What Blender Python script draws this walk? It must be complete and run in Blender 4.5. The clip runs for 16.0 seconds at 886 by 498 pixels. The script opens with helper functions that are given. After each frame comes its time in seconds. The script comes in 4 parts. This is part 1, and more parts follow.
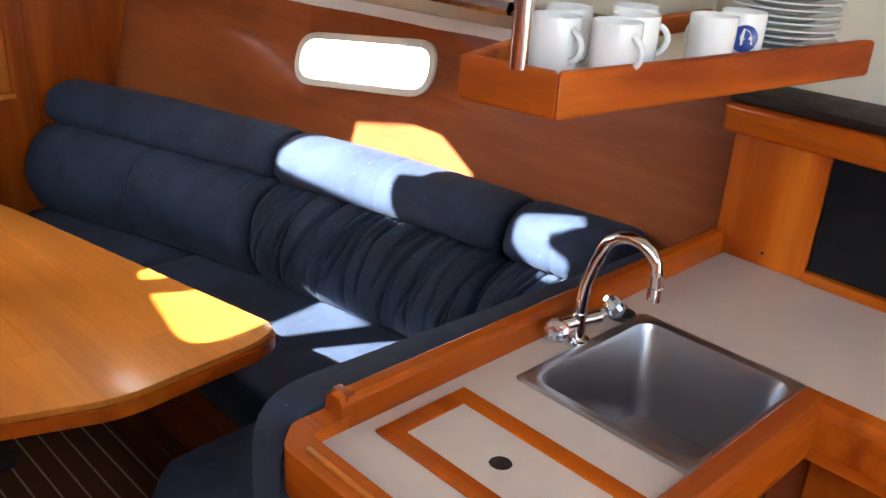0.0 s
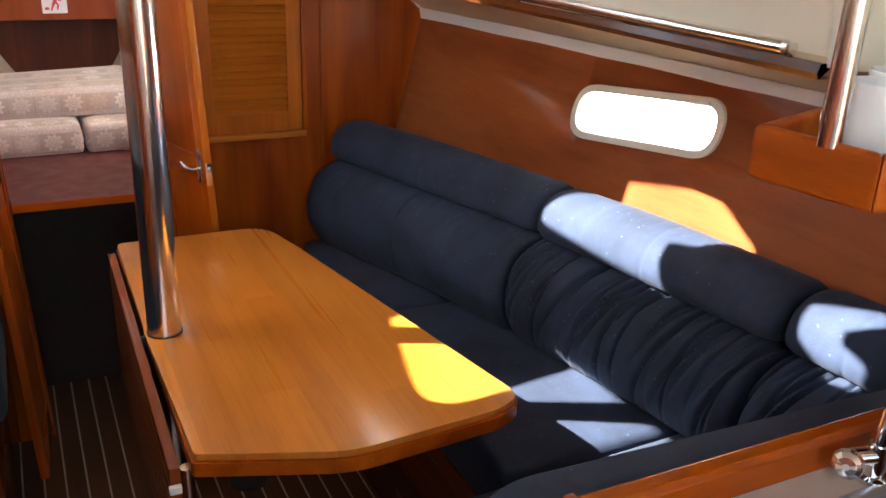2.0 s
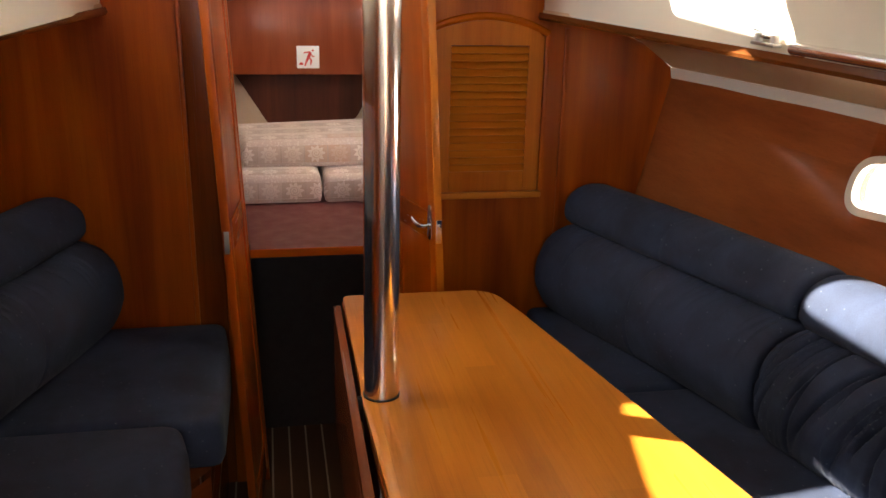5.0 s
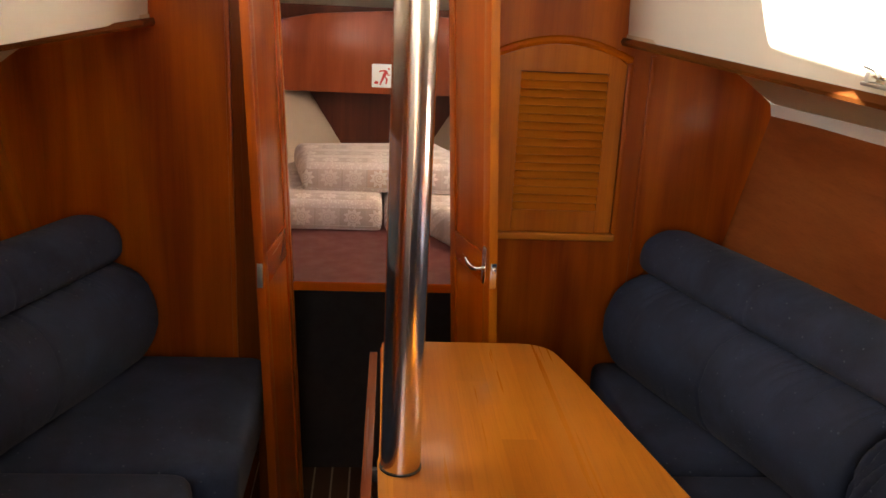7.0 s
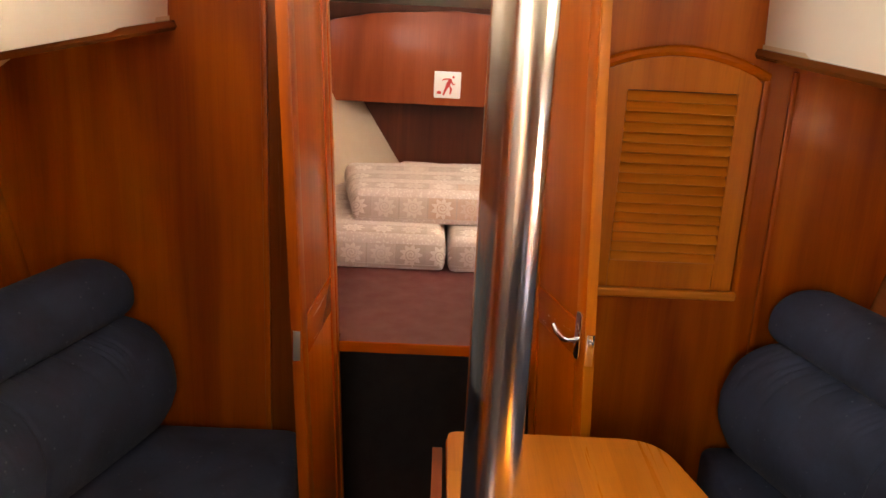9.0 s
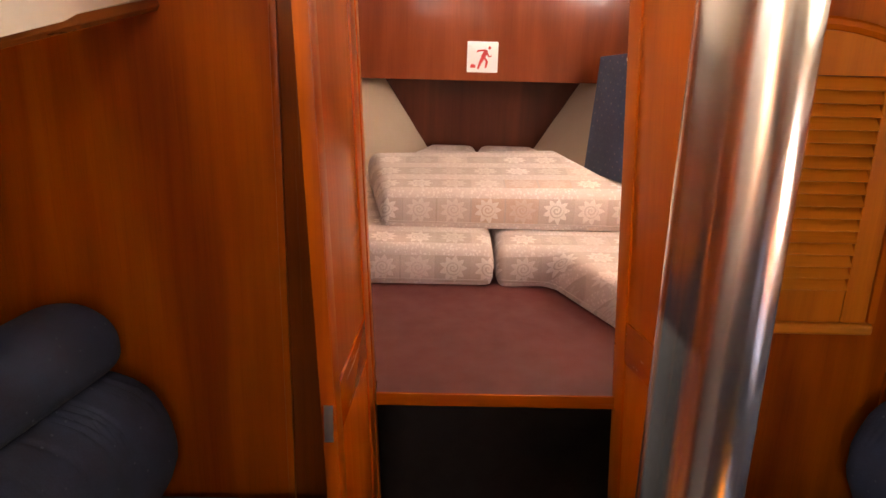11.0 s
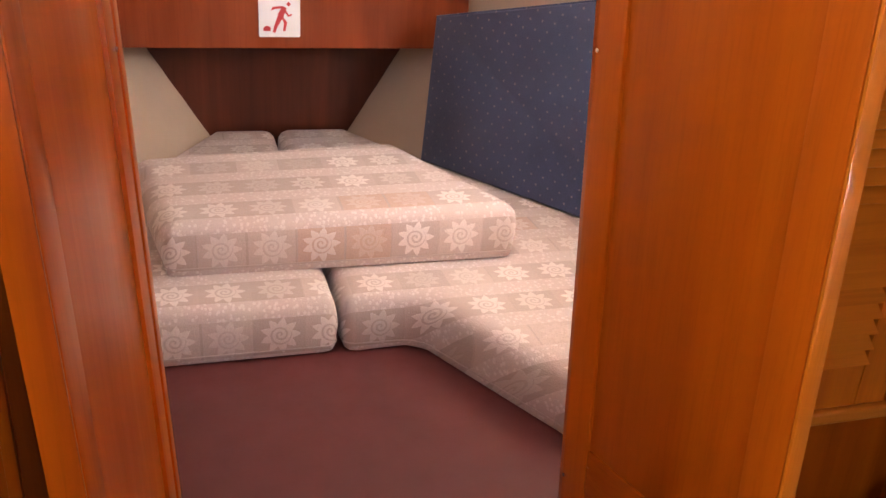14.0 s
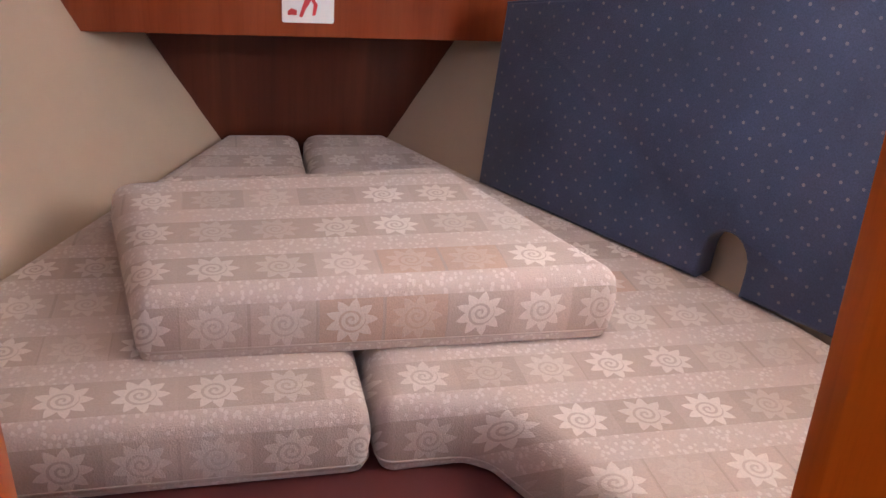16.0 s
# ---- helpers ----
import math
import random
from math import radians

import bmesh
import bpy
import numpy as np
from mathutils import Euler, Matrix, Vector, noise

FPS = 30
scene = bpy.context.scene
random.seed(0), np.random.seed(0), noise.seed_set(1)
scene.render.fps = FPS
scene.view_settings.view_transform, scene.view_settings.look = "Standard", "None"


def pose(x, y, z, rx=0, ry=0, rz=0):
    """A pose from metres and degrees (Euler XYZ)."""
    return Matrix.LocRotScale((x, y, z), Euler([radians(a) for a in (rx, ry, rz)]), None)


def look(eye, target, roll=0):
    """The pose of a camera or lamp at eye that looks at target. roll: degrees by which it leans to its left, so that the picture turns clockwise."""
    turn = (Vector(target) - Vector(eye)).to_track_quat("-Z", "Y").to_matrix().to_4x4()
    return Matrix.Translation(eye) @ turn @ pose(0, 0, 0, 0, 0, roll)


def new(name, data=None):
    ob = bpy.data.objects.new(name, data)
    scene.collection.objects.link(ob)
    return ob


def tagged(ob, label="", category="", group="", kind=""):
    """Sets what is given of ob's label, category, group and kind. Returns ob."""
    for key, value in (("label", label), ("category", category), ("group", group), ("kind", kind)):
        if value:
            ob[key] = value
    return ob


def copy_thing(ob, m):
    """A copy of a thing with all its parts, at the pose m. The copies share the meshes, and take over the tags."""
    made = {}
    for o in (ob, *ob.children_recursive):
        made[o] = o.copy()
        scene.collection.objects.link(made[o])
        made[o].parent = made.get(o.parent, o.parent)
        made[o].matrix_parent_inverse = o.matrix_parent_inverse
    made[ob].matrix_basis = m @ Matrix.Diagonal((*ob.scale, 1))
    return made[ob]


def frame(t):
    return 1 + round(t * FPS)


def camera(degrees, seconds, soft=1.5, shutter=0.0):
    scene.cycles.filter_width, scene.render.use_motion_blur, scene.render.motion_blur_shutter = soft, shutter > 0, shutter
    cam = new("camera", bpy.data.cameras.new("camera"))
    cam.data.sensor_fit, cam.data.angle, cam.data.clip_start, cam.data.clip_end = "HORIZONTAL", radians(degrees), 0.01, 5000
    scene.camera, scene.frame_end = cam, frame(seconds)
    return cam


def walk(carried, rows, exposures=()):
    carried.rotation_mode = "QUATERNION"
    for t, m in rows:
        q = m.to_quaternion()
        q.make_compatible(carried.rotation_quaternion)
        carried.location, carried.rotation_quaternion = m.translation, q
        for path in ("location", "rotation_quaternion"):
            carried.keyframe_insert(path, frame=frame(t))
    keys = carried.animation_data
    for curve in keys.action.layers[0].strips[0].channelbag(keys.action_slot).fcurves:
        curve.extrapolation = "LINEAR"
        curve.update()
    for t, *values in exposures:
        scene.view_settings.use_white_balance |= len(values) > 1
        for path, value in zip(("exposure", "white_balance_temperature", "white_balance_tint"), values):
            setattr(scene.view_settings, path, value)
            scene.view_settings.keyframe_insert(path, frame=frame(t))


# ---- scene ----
cam = camera(53.5, 16.0)
PATH = [
    (0, (0.167, 0.243, 1.52), (1.473, 1.529, 0.718), 3.8),
    (0.5, (0.19, 0.275, 1.512), (1.406, 1.664, 0.743), 4.3),
    (1, (0.217, 0.298, 1.51), (1.315, 1.792, 0.761), 4.0),
    (1.5, (0.232, 0.311, 1.512), (1.202, 1.898, 0.777), 3.7),
    (2, (0.257, 0.336, 1.513), (1.086, 1.999, 0.772), 2.3),
    (2.5, (0.271, 0.361, 1.507), (0.979, 2.078, 0.766), 1.4),
    (3, (0.272, 0.394, 1.497), (0.883, 2.15, 0.762), 1.0),
    (3.5, (0.263, 0.42, 1.485), (0.803, 2.21, 0.774), 1.0),
    (4, (0.257, 0.432, 1.477), (0.733, 2.252, 0.8), 1.1),
    (4.5, (0.265, 0.448, 1.474), (0.683, 2.295, 0.828), 1.2),
    (5, (0.275, 0.482, 1.48), (0.649, 2.344, 0.852), 1.4),
    (7.5, (0.423, 0.771, 1.471), (0.545, 2.676, 0.875), 3.0),
    (8, (0.407, 0.881, 1.463), (0.515, 2.787, 0.867), 3.1),
    (8.5, (0.387, 1.008, 1.467), (0.472, 2.913, 0.866), 3.0),
    (9, (0.376, 1.111, 1.467), (0.418, 3.015, 0.857), 2.9),
    (9.5, (0.36, 1.211, 1.462), (0.364, 3.11, 0.835), 2.6),
    (10, (0.353, 1.3, 1.468), (0.305, 3.189, 0.813), 1.7),
    (12.5, (0.181, 1.764, 1.453), (0.518, 3.586, 0.700), 2.8),
    (13, (0.171, 1.842, 1.446), (0.623, 3.635, 0.684), 3.9),
    (13.5, (0.191, 1.968, 1.435), (0.699, 3.741, 0.659), 4.0),
    (14, (0.228, 2.086, 1.423), (0.769, 3.834, 0.616), 3.6),
    (14.5, (0.272, 2.204, 1.409), (0.815, 3.935, 0.567), 2.9),
    (15, (0.297, 2.321, 1.393), (0.827, 4.040, 0.520), 2.7),
    (15.5, (0.287, 2.423, 1.381), (0.817, 4.141, 0.504), 4.0),
    (16, (0.285, 2.487, 1.377), (0.758, 4.227, 0.511), 4.8),
]
walk(cam, [(t, look(eye, target, roll)) for t, eye, target, roll in PATH],
     [(0.0, 3.75, 5450, 6), (2.5, 3.35, 6000, 10), (5.0, 3.15, 6600, 12), (7.5, 3.35, 7200, 13), (9.0, 3.65, 7500, 15), (12.5, 3.65, 7100, 25), (14.0, 3.55, 6500, 23), (16.0, 3.12, 5700, 18)])

# ---- world, sun, light ----
CL = 0.44          # centre line of the boat
BULK = 2.80        # face of the forward bulkhead
world = bpy.data.worlds.new("sky")
scene.world = world
world.use_nodes = True
wn = world.node_tree.nodes
sky = wn.new("ShaderNodeTexSky")
sky.sky_type, sky.sun_disc = "NISHITA", False
sky.sun_elevation, sky.sun_rotation = radians(36.2), radians(-66)
world.node_tree.links.new(sky.outputs[0], wn["Background"].inputs[0])
wn["Background"].inputs[1].default_value = 0.05
SUN_DIR = Vector((1.25, -0.55, -1.0)).normalized()
sun = new("sun", bpy.data.lights.new("sun", "SUN"))
sun.data.energy, sun.data.angle, sun.data.color = 4.3, radians(0.5), (1.0, 0.96, 0.88)
sun.matrix_world = look((0, 0, 5), Vector((0, 0, 5)) + SUN_DIR)


def area(name, at, to, w, h, power, color=(1.0, 0.97, 0.93)):
    ob = new(name, bpy.data.lights.new(name, "AREA"))
    ob.data.shape, ob.data.size, ob.data.size_y, ob.data.energy, ob.data.color = "RECTANGLE", w, h, power, color
    ob.matrix_world = look(at, to)
    return ob


# area lamps stand in for daylight in the companionway, deck hatch and port windows
area("companionway_daylight", (0.14, -0.65, 1.815), (0.55, 0.45, 0.6), 0.78, 1.6, 1.15)
area("hatch_daylight", (0.275, 2.235, 1.815), (0.72, 2.25, 0.2), 0.42, 0.36, 0.07)
area("port_window_daylight", (-0.21, 2.20, 1.64), (0.9, 2.1, 1.0), 0.50, 0.24, 0.85)
# added fill lamp below the forward deckhead, which has no opening
area("forward_cabin_fill", (0.44, 3.25, 1.445), (0.44, 3.4, 0.8), 0.42, 0.42, 0.085, (1.0, 0.92, 0.93))


# ---- materials ----
def material(name):
    m = bpy.data.materials.new(name)
    m.use_nodes = True
    t = m.node_tree
    return m, t, t.nodes["Principled BSDF"], t.nodes.new("ShaderNodeTexCoord")


def ramp(t, fac, stops):
    r = t.nodes.new("ShaderNodeValToRGB")
    e = r.color_ramp.elements
    while len(e) < len(stops):
        e.new(0.5)
    for k, (p, c) in zip(e, stops):
        k.position, k.color = p, (*c, 1)
    t.links.new(fac, r.inputs[0])
    return r.outputs[0]


def mapped(t, coord, scale, rot=(0, 0, 0)):
    mp = t.nodes.new("ShaderNodeMapping")
    mp.inputs["Scale"].default_value, mp.inputs["Rotation"].default_value = scale, rot
    t.links.new(coord.outputs["Object"], mp.inputs[0])
    return mp.outputs[0]


def tex_noise(t, vec, scale, detail=4, rough=0.6, dist=0.0):
    n = t.nodes.new("ShaderNodeTexNoise")
    n.inputs["Scale"].default_value, n.inputs["Detail"].default_value = scale, detail
    n.inputs["Roughness"].default_value, n.inputs["Distortion"].default_value = rough, dist
    t.links.new(vec, n.inputs["Vector"])
    return n.outputs["Fac"]


def bump(t, bsdf, h, strength, dist=0.002):
    b = t.nodes.new("ShaderNodeBump")
    b.inputs["Strength"].default_value, b.inputs["Distance"].default_value = strength, dist
    t.links.new(h, b.inputs["Height"])
    t.links.new(b.outputs[0], bsdf.inputs["Normal"])


def mix(t, a, b, fac, kind="MIX"):
    n = t.nodes.new("ShaderNodeMix")
    n.data_type, n.blend_type = "RGBA", kind
    for v, k in ((fac, 0), (a, 6), (b, 7)):
        if isinstance(v, (int, float)):
            n.inputs[k].default_value = v
        elif isinstance(v, tuple):
            n.inputs[k].default_value = (*v, 1)
        else:
            t.links.new(v, n.inputs[k])
    return n.outputs[2]


def calc(t, op, a, b=None, c=None):
    n = t.nodes.new("ShaderNodeMath")
    n.operation = op
    for k, v in enumerate((a, b, c)):
        if v is None:
            continue
        if isinstance(v, (int, float)):
            n.inputs[k].default_value = v
        else:
            t.links.new(v, n.inputs[k])
    return n.outputs[0]


def wood(name, dark, mid, light, grain="z", rough=0.25, coat=0.06, figure=1.0):
    """Varnished veneer: soft flame figure, straight grain lines and fine dark pores along the grain."""
    m, t, b, co = material(name)

    def along(across, length):
        return {"x": (length, across, across), "y": (across, length, across), "z": (across, across, length)}[grain]

    flame = tex_noise(t, mapped(t, co, along(9, 1.3)), 1.0, 2, 0.45, 0.9)
    broad = tex_noise(t, mapped(t, co, along(4, 0.6)), 1.0, 2, 0.5)
    bands = tex_noise(t, mapped(t, co, along(46, 1.1)), 1.0, 4, 0.6, 0.25)
    pores = tex_noise(t, mapped(t, co, along(240, 7)), 1.0, 3, 0.7)
    c1 = ramp(t, bands, [(0.30, tuple(0.5 * (u + v) for u, v in zip(dark, mid))), (0.52, mid), (0.72, tuple(0.5 * (u + v) for u, v in zip(light, mid)))])
    c2 = mix(t, c1, ramp(t, flame, [(0.33, dark), (0.5, mid), (0.68, light)]), 0.62 * figure)
    c2 = mix(t, c2, ramp(t, broad, [(0.3, (0.74, 0.68, 0.66)), (0.7, (1.12, 1.14, 1.14))]), 0.7 * figure, "MULTIPLY")
    c3 = mix(t, c2, ramp(t, pores, [(0.34, (0.62, 0.56, 0.50)), (0.5, (1, 1, 1))]), 0.25, "MULTIPLY")
    info = t.nodes.new("ShaderNodeObjectInfo")
    c4 = mix(t, c3, ramp(t, info.outputs["Random"], [(0, (0.88, 0.86, 0.84)), (1, (1.05, 1.05, 1.05))]), 0.6, "MULTIPLY")
    t.links.new(c4, b.inputs["Base Color"])
    t.links.new(ramp(t, bands, [(0.3, (rough * 1.12,) * 3), (0.7, (rough * 0.92,) * 3)]), b.inputs["Roughness"])
    b.inputs["Coat Weight"].default_value, b.inputs["Coat Roughness"].default_value = coat, 0.12
    b.inputs["Specular IOR Level"].default_value = 0.21
    return m


def plain(name, c, rough=0.5, metal=0.0, var=0.08, scale=9.0, bumpy=0.0, bscale=300, coat=0.0, smear=0.2):
    m, t, b, co = material(name)
    n = tex_noise(t, mapped(t, co, (scale,) * 3), 1.0, 5)
    t.links.new(ramp(t, n, [(0.3, tuple(v * (1 - var) for v in c)), (0.7, tuple(min(1, v * (1 + var)) for v in c))]), b.inputs["Base Color"])
    n2 = tex_noise(t, mapped(t, co, (scale * 3,) * 3), 1.0, 4)
    t.links.new(ramp(t, n2, [(0.3, (rough * (1 - smear),) * 3), (0.7, (min(1, rough * (1 + smear)),) * 3)]), b.inputs["Roughness"])
    b.inputs["Metallic"].default_value, b.inputs["Coat Weight"].default_value = metal, coat
    if bumpy:
        bump(t, b, tex_noise(t, mapped(t, co, (bscale,) * 3), 1.0, 3), bumpy, 0.002)
    return m


TK = ((0.21, 0.027, 0.002), (0.44, 0.090, 0.002), (0.64, 0.168, 0.007))
TEAK = wood("varnished_teak_upright", *TK, "z", 0.33)
TEAK_DOOR = wood("door_teak", (0.33, 0.058, 0.002), (0.43, 0.084, 0.002), (0.53, 0.118, 0.004), "z", 0.33, 0.06, 0.6)
TEAK_X = wood("varnished_teak_athwart", *TK, "x")
TEAK_Y = wood("varnished_teak_lengthwise", *TK, "y")
TL = ((0.36, 0.086, 0.004), (0.55, 0.152, 0.007), (0.68, 0.215, 0.013))
TEAK_LIGHT = wood("pale_teak_upright", *TL, "z", 0.35, 0.08, 0.6)
# brighter copy for slats and moulding: light on the louvres put into colour
TEAK_LIT_X = wood("lit_teak_athwart", (0.42, 0.115, 0.008), (0.62, 0.190, 0.015), (0.74, 0.265, 0.026), "x", 0.35, 0.08, 0.6)
TEAK_SATIN_X = wood("satin_teak_athwart", *TK, "x", 0.5, 0.0)
TEAK_SATIN_Y = wood("satin_teak_lengthwise", *TK, "y", 0.5, 0.0)
TEAK_DARK = wood("dark_teak", (0.09, 0.022, 0.006), (0.16, 0.042, 0.011), (0.22, 0.065, 0.018))
# half-bright copy of the upright teak: the doorway post's shade put into colour
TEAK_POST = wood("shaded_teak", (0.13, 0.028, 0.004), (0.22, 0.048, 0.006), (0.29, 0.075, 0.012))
TEAK_EDGE = wood("brown_teak_lengthwise", (0.09, 0.026, 0.006), (0.15, 0.045, 0.010), (0.21, 0.070, 0.018), "y", 0.22, 0.3)
TEAK_RED = wood("red_teak", (0.14, 0.030, 0.008), (0.23, 0.052, 0.013), (0.30, 0.080, 0.022), "y")
# darker mahogany: shade behind and under the berth locker, painted in
MAHOG = wood("shaded_mahogany", (0.050, 0.012, 0.006), (0.090, 0.022, 0.010), (0.13, 0.034, 0.014), "z", 0.35, 0.2)
MAHOG_RED = wood("red_mahogany", (0.16, 0.030, 0.010), (0.25, 0.052, 0.016), (0.33, 0.080, 0.026), "z", 0.3, 0.3)
HULLWOOD = wood("hull_side_veneer", (0.20, 0.046, 0.010), (0.30, 0.078, 0.018), (0.40, 0.118, 0.030), "y", 0.36, 0.15, 0.7)
TABLE = wood("honey_teak_table", (0.46, 0.138, 0.011), (0.60, 0.200, 0.020), (0.70, 0.265, 0.034), "y", 0.29, 0.35, 0.6)


def plank_tones(m, width):
    """Strips of slightly different tone side by side, as in a top laid up from planks."""
    t = m.node_tree
    b, co = t.nodes["Principled BSDF"], t.nodes.new("ShaderNodeTexCoord")
    old = b.inputs["Base Color"].links[0].from_socket
    sep = t.nodes.new("ShaderNodeSeparateXYZ")
    t.links.new(co.outputs["Object"], sep.inputs[0])
    strip_no = calc(t, "FLOOR", calc(t, "DIVIDE", sep.outputs[0], width))
    length_no = calc(t, "FLOOR", calc(t, "ADD", calc(t, "DIVIDE", sep.outputs[1], 0.62), calc(t, "MULTIPLY", strip_no, 0.37)))
    cell = t.nodes.new("ShaderNodeCombineXYZ")
    t.links.new(strip_no, cell.inputs[0])
    t.links.new(length_no, cell.inputs[1])
    rnd = t.nodes.new("ShaderNodeTexWhiteNoise")
    rnd.noise_dimensions = "2D"
    t.links.new(cell.outputs[0], rnd.inputs["Vector"])
    t.links.new(mix(t, old, ramp(t, rnd.outputs["Value"], [(0, (0.84, 0.80, 0.74)), (1, (1.08, 1.10, 1.12))]), 0.75, "MULTIPLY"), b.inputs["Base Color"])
    return m


plank_tones(TABLE, 0.064)
SOLE = wood("teak_sole", (0.06, 0.024, 0.010), (0.10, 0.040, 0.016), (0.14, 0.060, 0.024), "y", 0.4, 0.2)
HOLLY = plain("pale_holly_inlay", (0.42, 0.32, 0.20), 0.4, 0, 0.15, 20)
CREAM = plain("cream_gelcoat", (0.80, 0.74, 0.60), 0.35, 0, 0.03, 4, 0.03, 60)
LINER = plain("cream_vinyl_lining", (0.54, 0.41, 0.29), 0.55, 0, 0.04, 5, 0.10, 220)
VINYL = plain("beige_vinyl_lining", (0.64, 0.49, 0.29), 0.45, 0, 0.05, 5, 0.08, 250)
WHITE = plain("white_plastic", (0.80, 0.77, 0.70), 0.35, 0, 0.03, 8)
SURROUND = plain("yellowed_plastic", (0.72, 0.66, 0.53), 0.4, 0, 0.06, 14)
STEEL = plain("polished_steel", (0.84, 0.81, 0.76), 0.19, 1.0, 0.015, 6, smear=0.06)
STEEL_DULL = plain("dull_steel", (0.40, 0.39, 0.37), 0.35, 1.0, 0.1, 20)
CHROME = plain("chrome", (0.80, 0.80, 0.80), 0.07, 1.0, 0.01, 20, smear=0.05)
CRYSTAL = plain("chromed_facets", (0.80, 0.80, 0.80), 0.04, 0.9, 0.02, 20)
BRUSHED = plain("brushed_sink_steel", (0.47, 0.46, 0.47), 0.33, 1.0, 0.03, 3, smear=0.06)
LAMINATE = plain("beige_worktop_laminate", (0.60, 0.49, 0.40), 0.42, 0, 0.03, 20, 0.02, 500)
HOLE = plain("dark_hole", (0.03, 0.015, 0.008), 0.6, 0, 0.1, 20)
BLACK = plain("black_glass", (0.012, 0.012, 0.013), 0.10, 0, 0.1, 12)
RUBBER = plain("black_rubber", (0.02, 0.02, 0.02), 0.5, 0, 0.2, 30)
# near black; also stands in for shade below the berth and behind louvres
DARK = plain("dark_brown_and_shade", (0.020, 0.008, 0.004), 0.6, 0, 0.15, 9)
BERTH = plain("maroon_berth_board", (0.110, 0.025, 0.022), 0.45, 0, 0.06, 7, 0.04, 200)
CHINA = plain("white_china", (0.85, 0.85, 0.84), 0.12, 0, 0.01, 9, coat=0.5)
BADGE = plain("blue_badge", (0.03, 0.06, 0.30), 0.2, 0, 0.05, 20)
RED = plain("red_print", (0.62, 0.05, 0.05), 0.4, 0, 0.05, 20)
PIPING = plain("taupe_piping", (0.50, 0.40, 0.34), 0.8, 0, 0.06, 40)
BLACK.node_tree.nodes["Principled BSDF"].inputs["Specular IOR Level"].default_value = 0.15
GLASS, _t, _b, _c = material("clear_acrylic")
_b.inputs["Transmission Weight"].default_value, _b.inputs["Roughness"].default_value, _b.inputs["IOR"].default_value = 1.0, 0.05, 1.3
GLARE, _t, _b, _c = material("bright_distance")
_b.inputs["Base Color"].default_value = (0.9, 0.9, 0.9, 1)
_b.inputs["Emission Color"].default_value, _b.inputs["Emission Strength"].default_value = (1.0, 0.98, 0.93, 1), 1.6


def velvet(name, c, light, dots_per_m=42, sheen=0.3):
    m, t, b, co = material(name)
    patches = tex_noise(t, mapped(t, co, (7, 7, 7)), 1.0, 4, 0.6, 0.4)
    pile = tex_noise(t, mapped(t, co, (420, 420, 420)), 1.0, 2)
    v = t.nodes.new("ShaderNodeTexVoronoi")
    v.inputs["Scale"].default_value = dots_per_m
    t.links.new(co.outputs["Object"], v.inputs["Vector"])
    dots = ramp(t, v.outputs["Distance"], [(0.07, (1, 1, 1)), (0.12, (0, 0, 0))])
    base = ramp(t, patches, [(0.3, tuple(0.58 * k for k in c)), (0.7, tuple(1.4 * k for k in c))])
    base = mix(t, base, ramp(t, pile, [(0.3, (0.75,) * 3), (0.7, (1.2,) * 3)]), 0.6, "MULTIPLY")
    base = mix(t, base, light, dots)
    t.links.new(base, b.inputs["Base Color"])
    b.inputs["Roughness"].default_value = 0.85
    b.inputs["Sheen Weight"].default_value, b.inputs["Sheen Roughness"].default_value = sheen, 0.4
    b.inputs["Sheen Tint"].default_value = (1.0, 0.95, 0.84, 1)
    bump(t, b, pile, 0.3, 0.002)
    return m


VELVET = velvet("blue_velvet", (0.0235, 0.0325, 0.0590), (0.075, 0.085, 0.110), sheen=0.05)


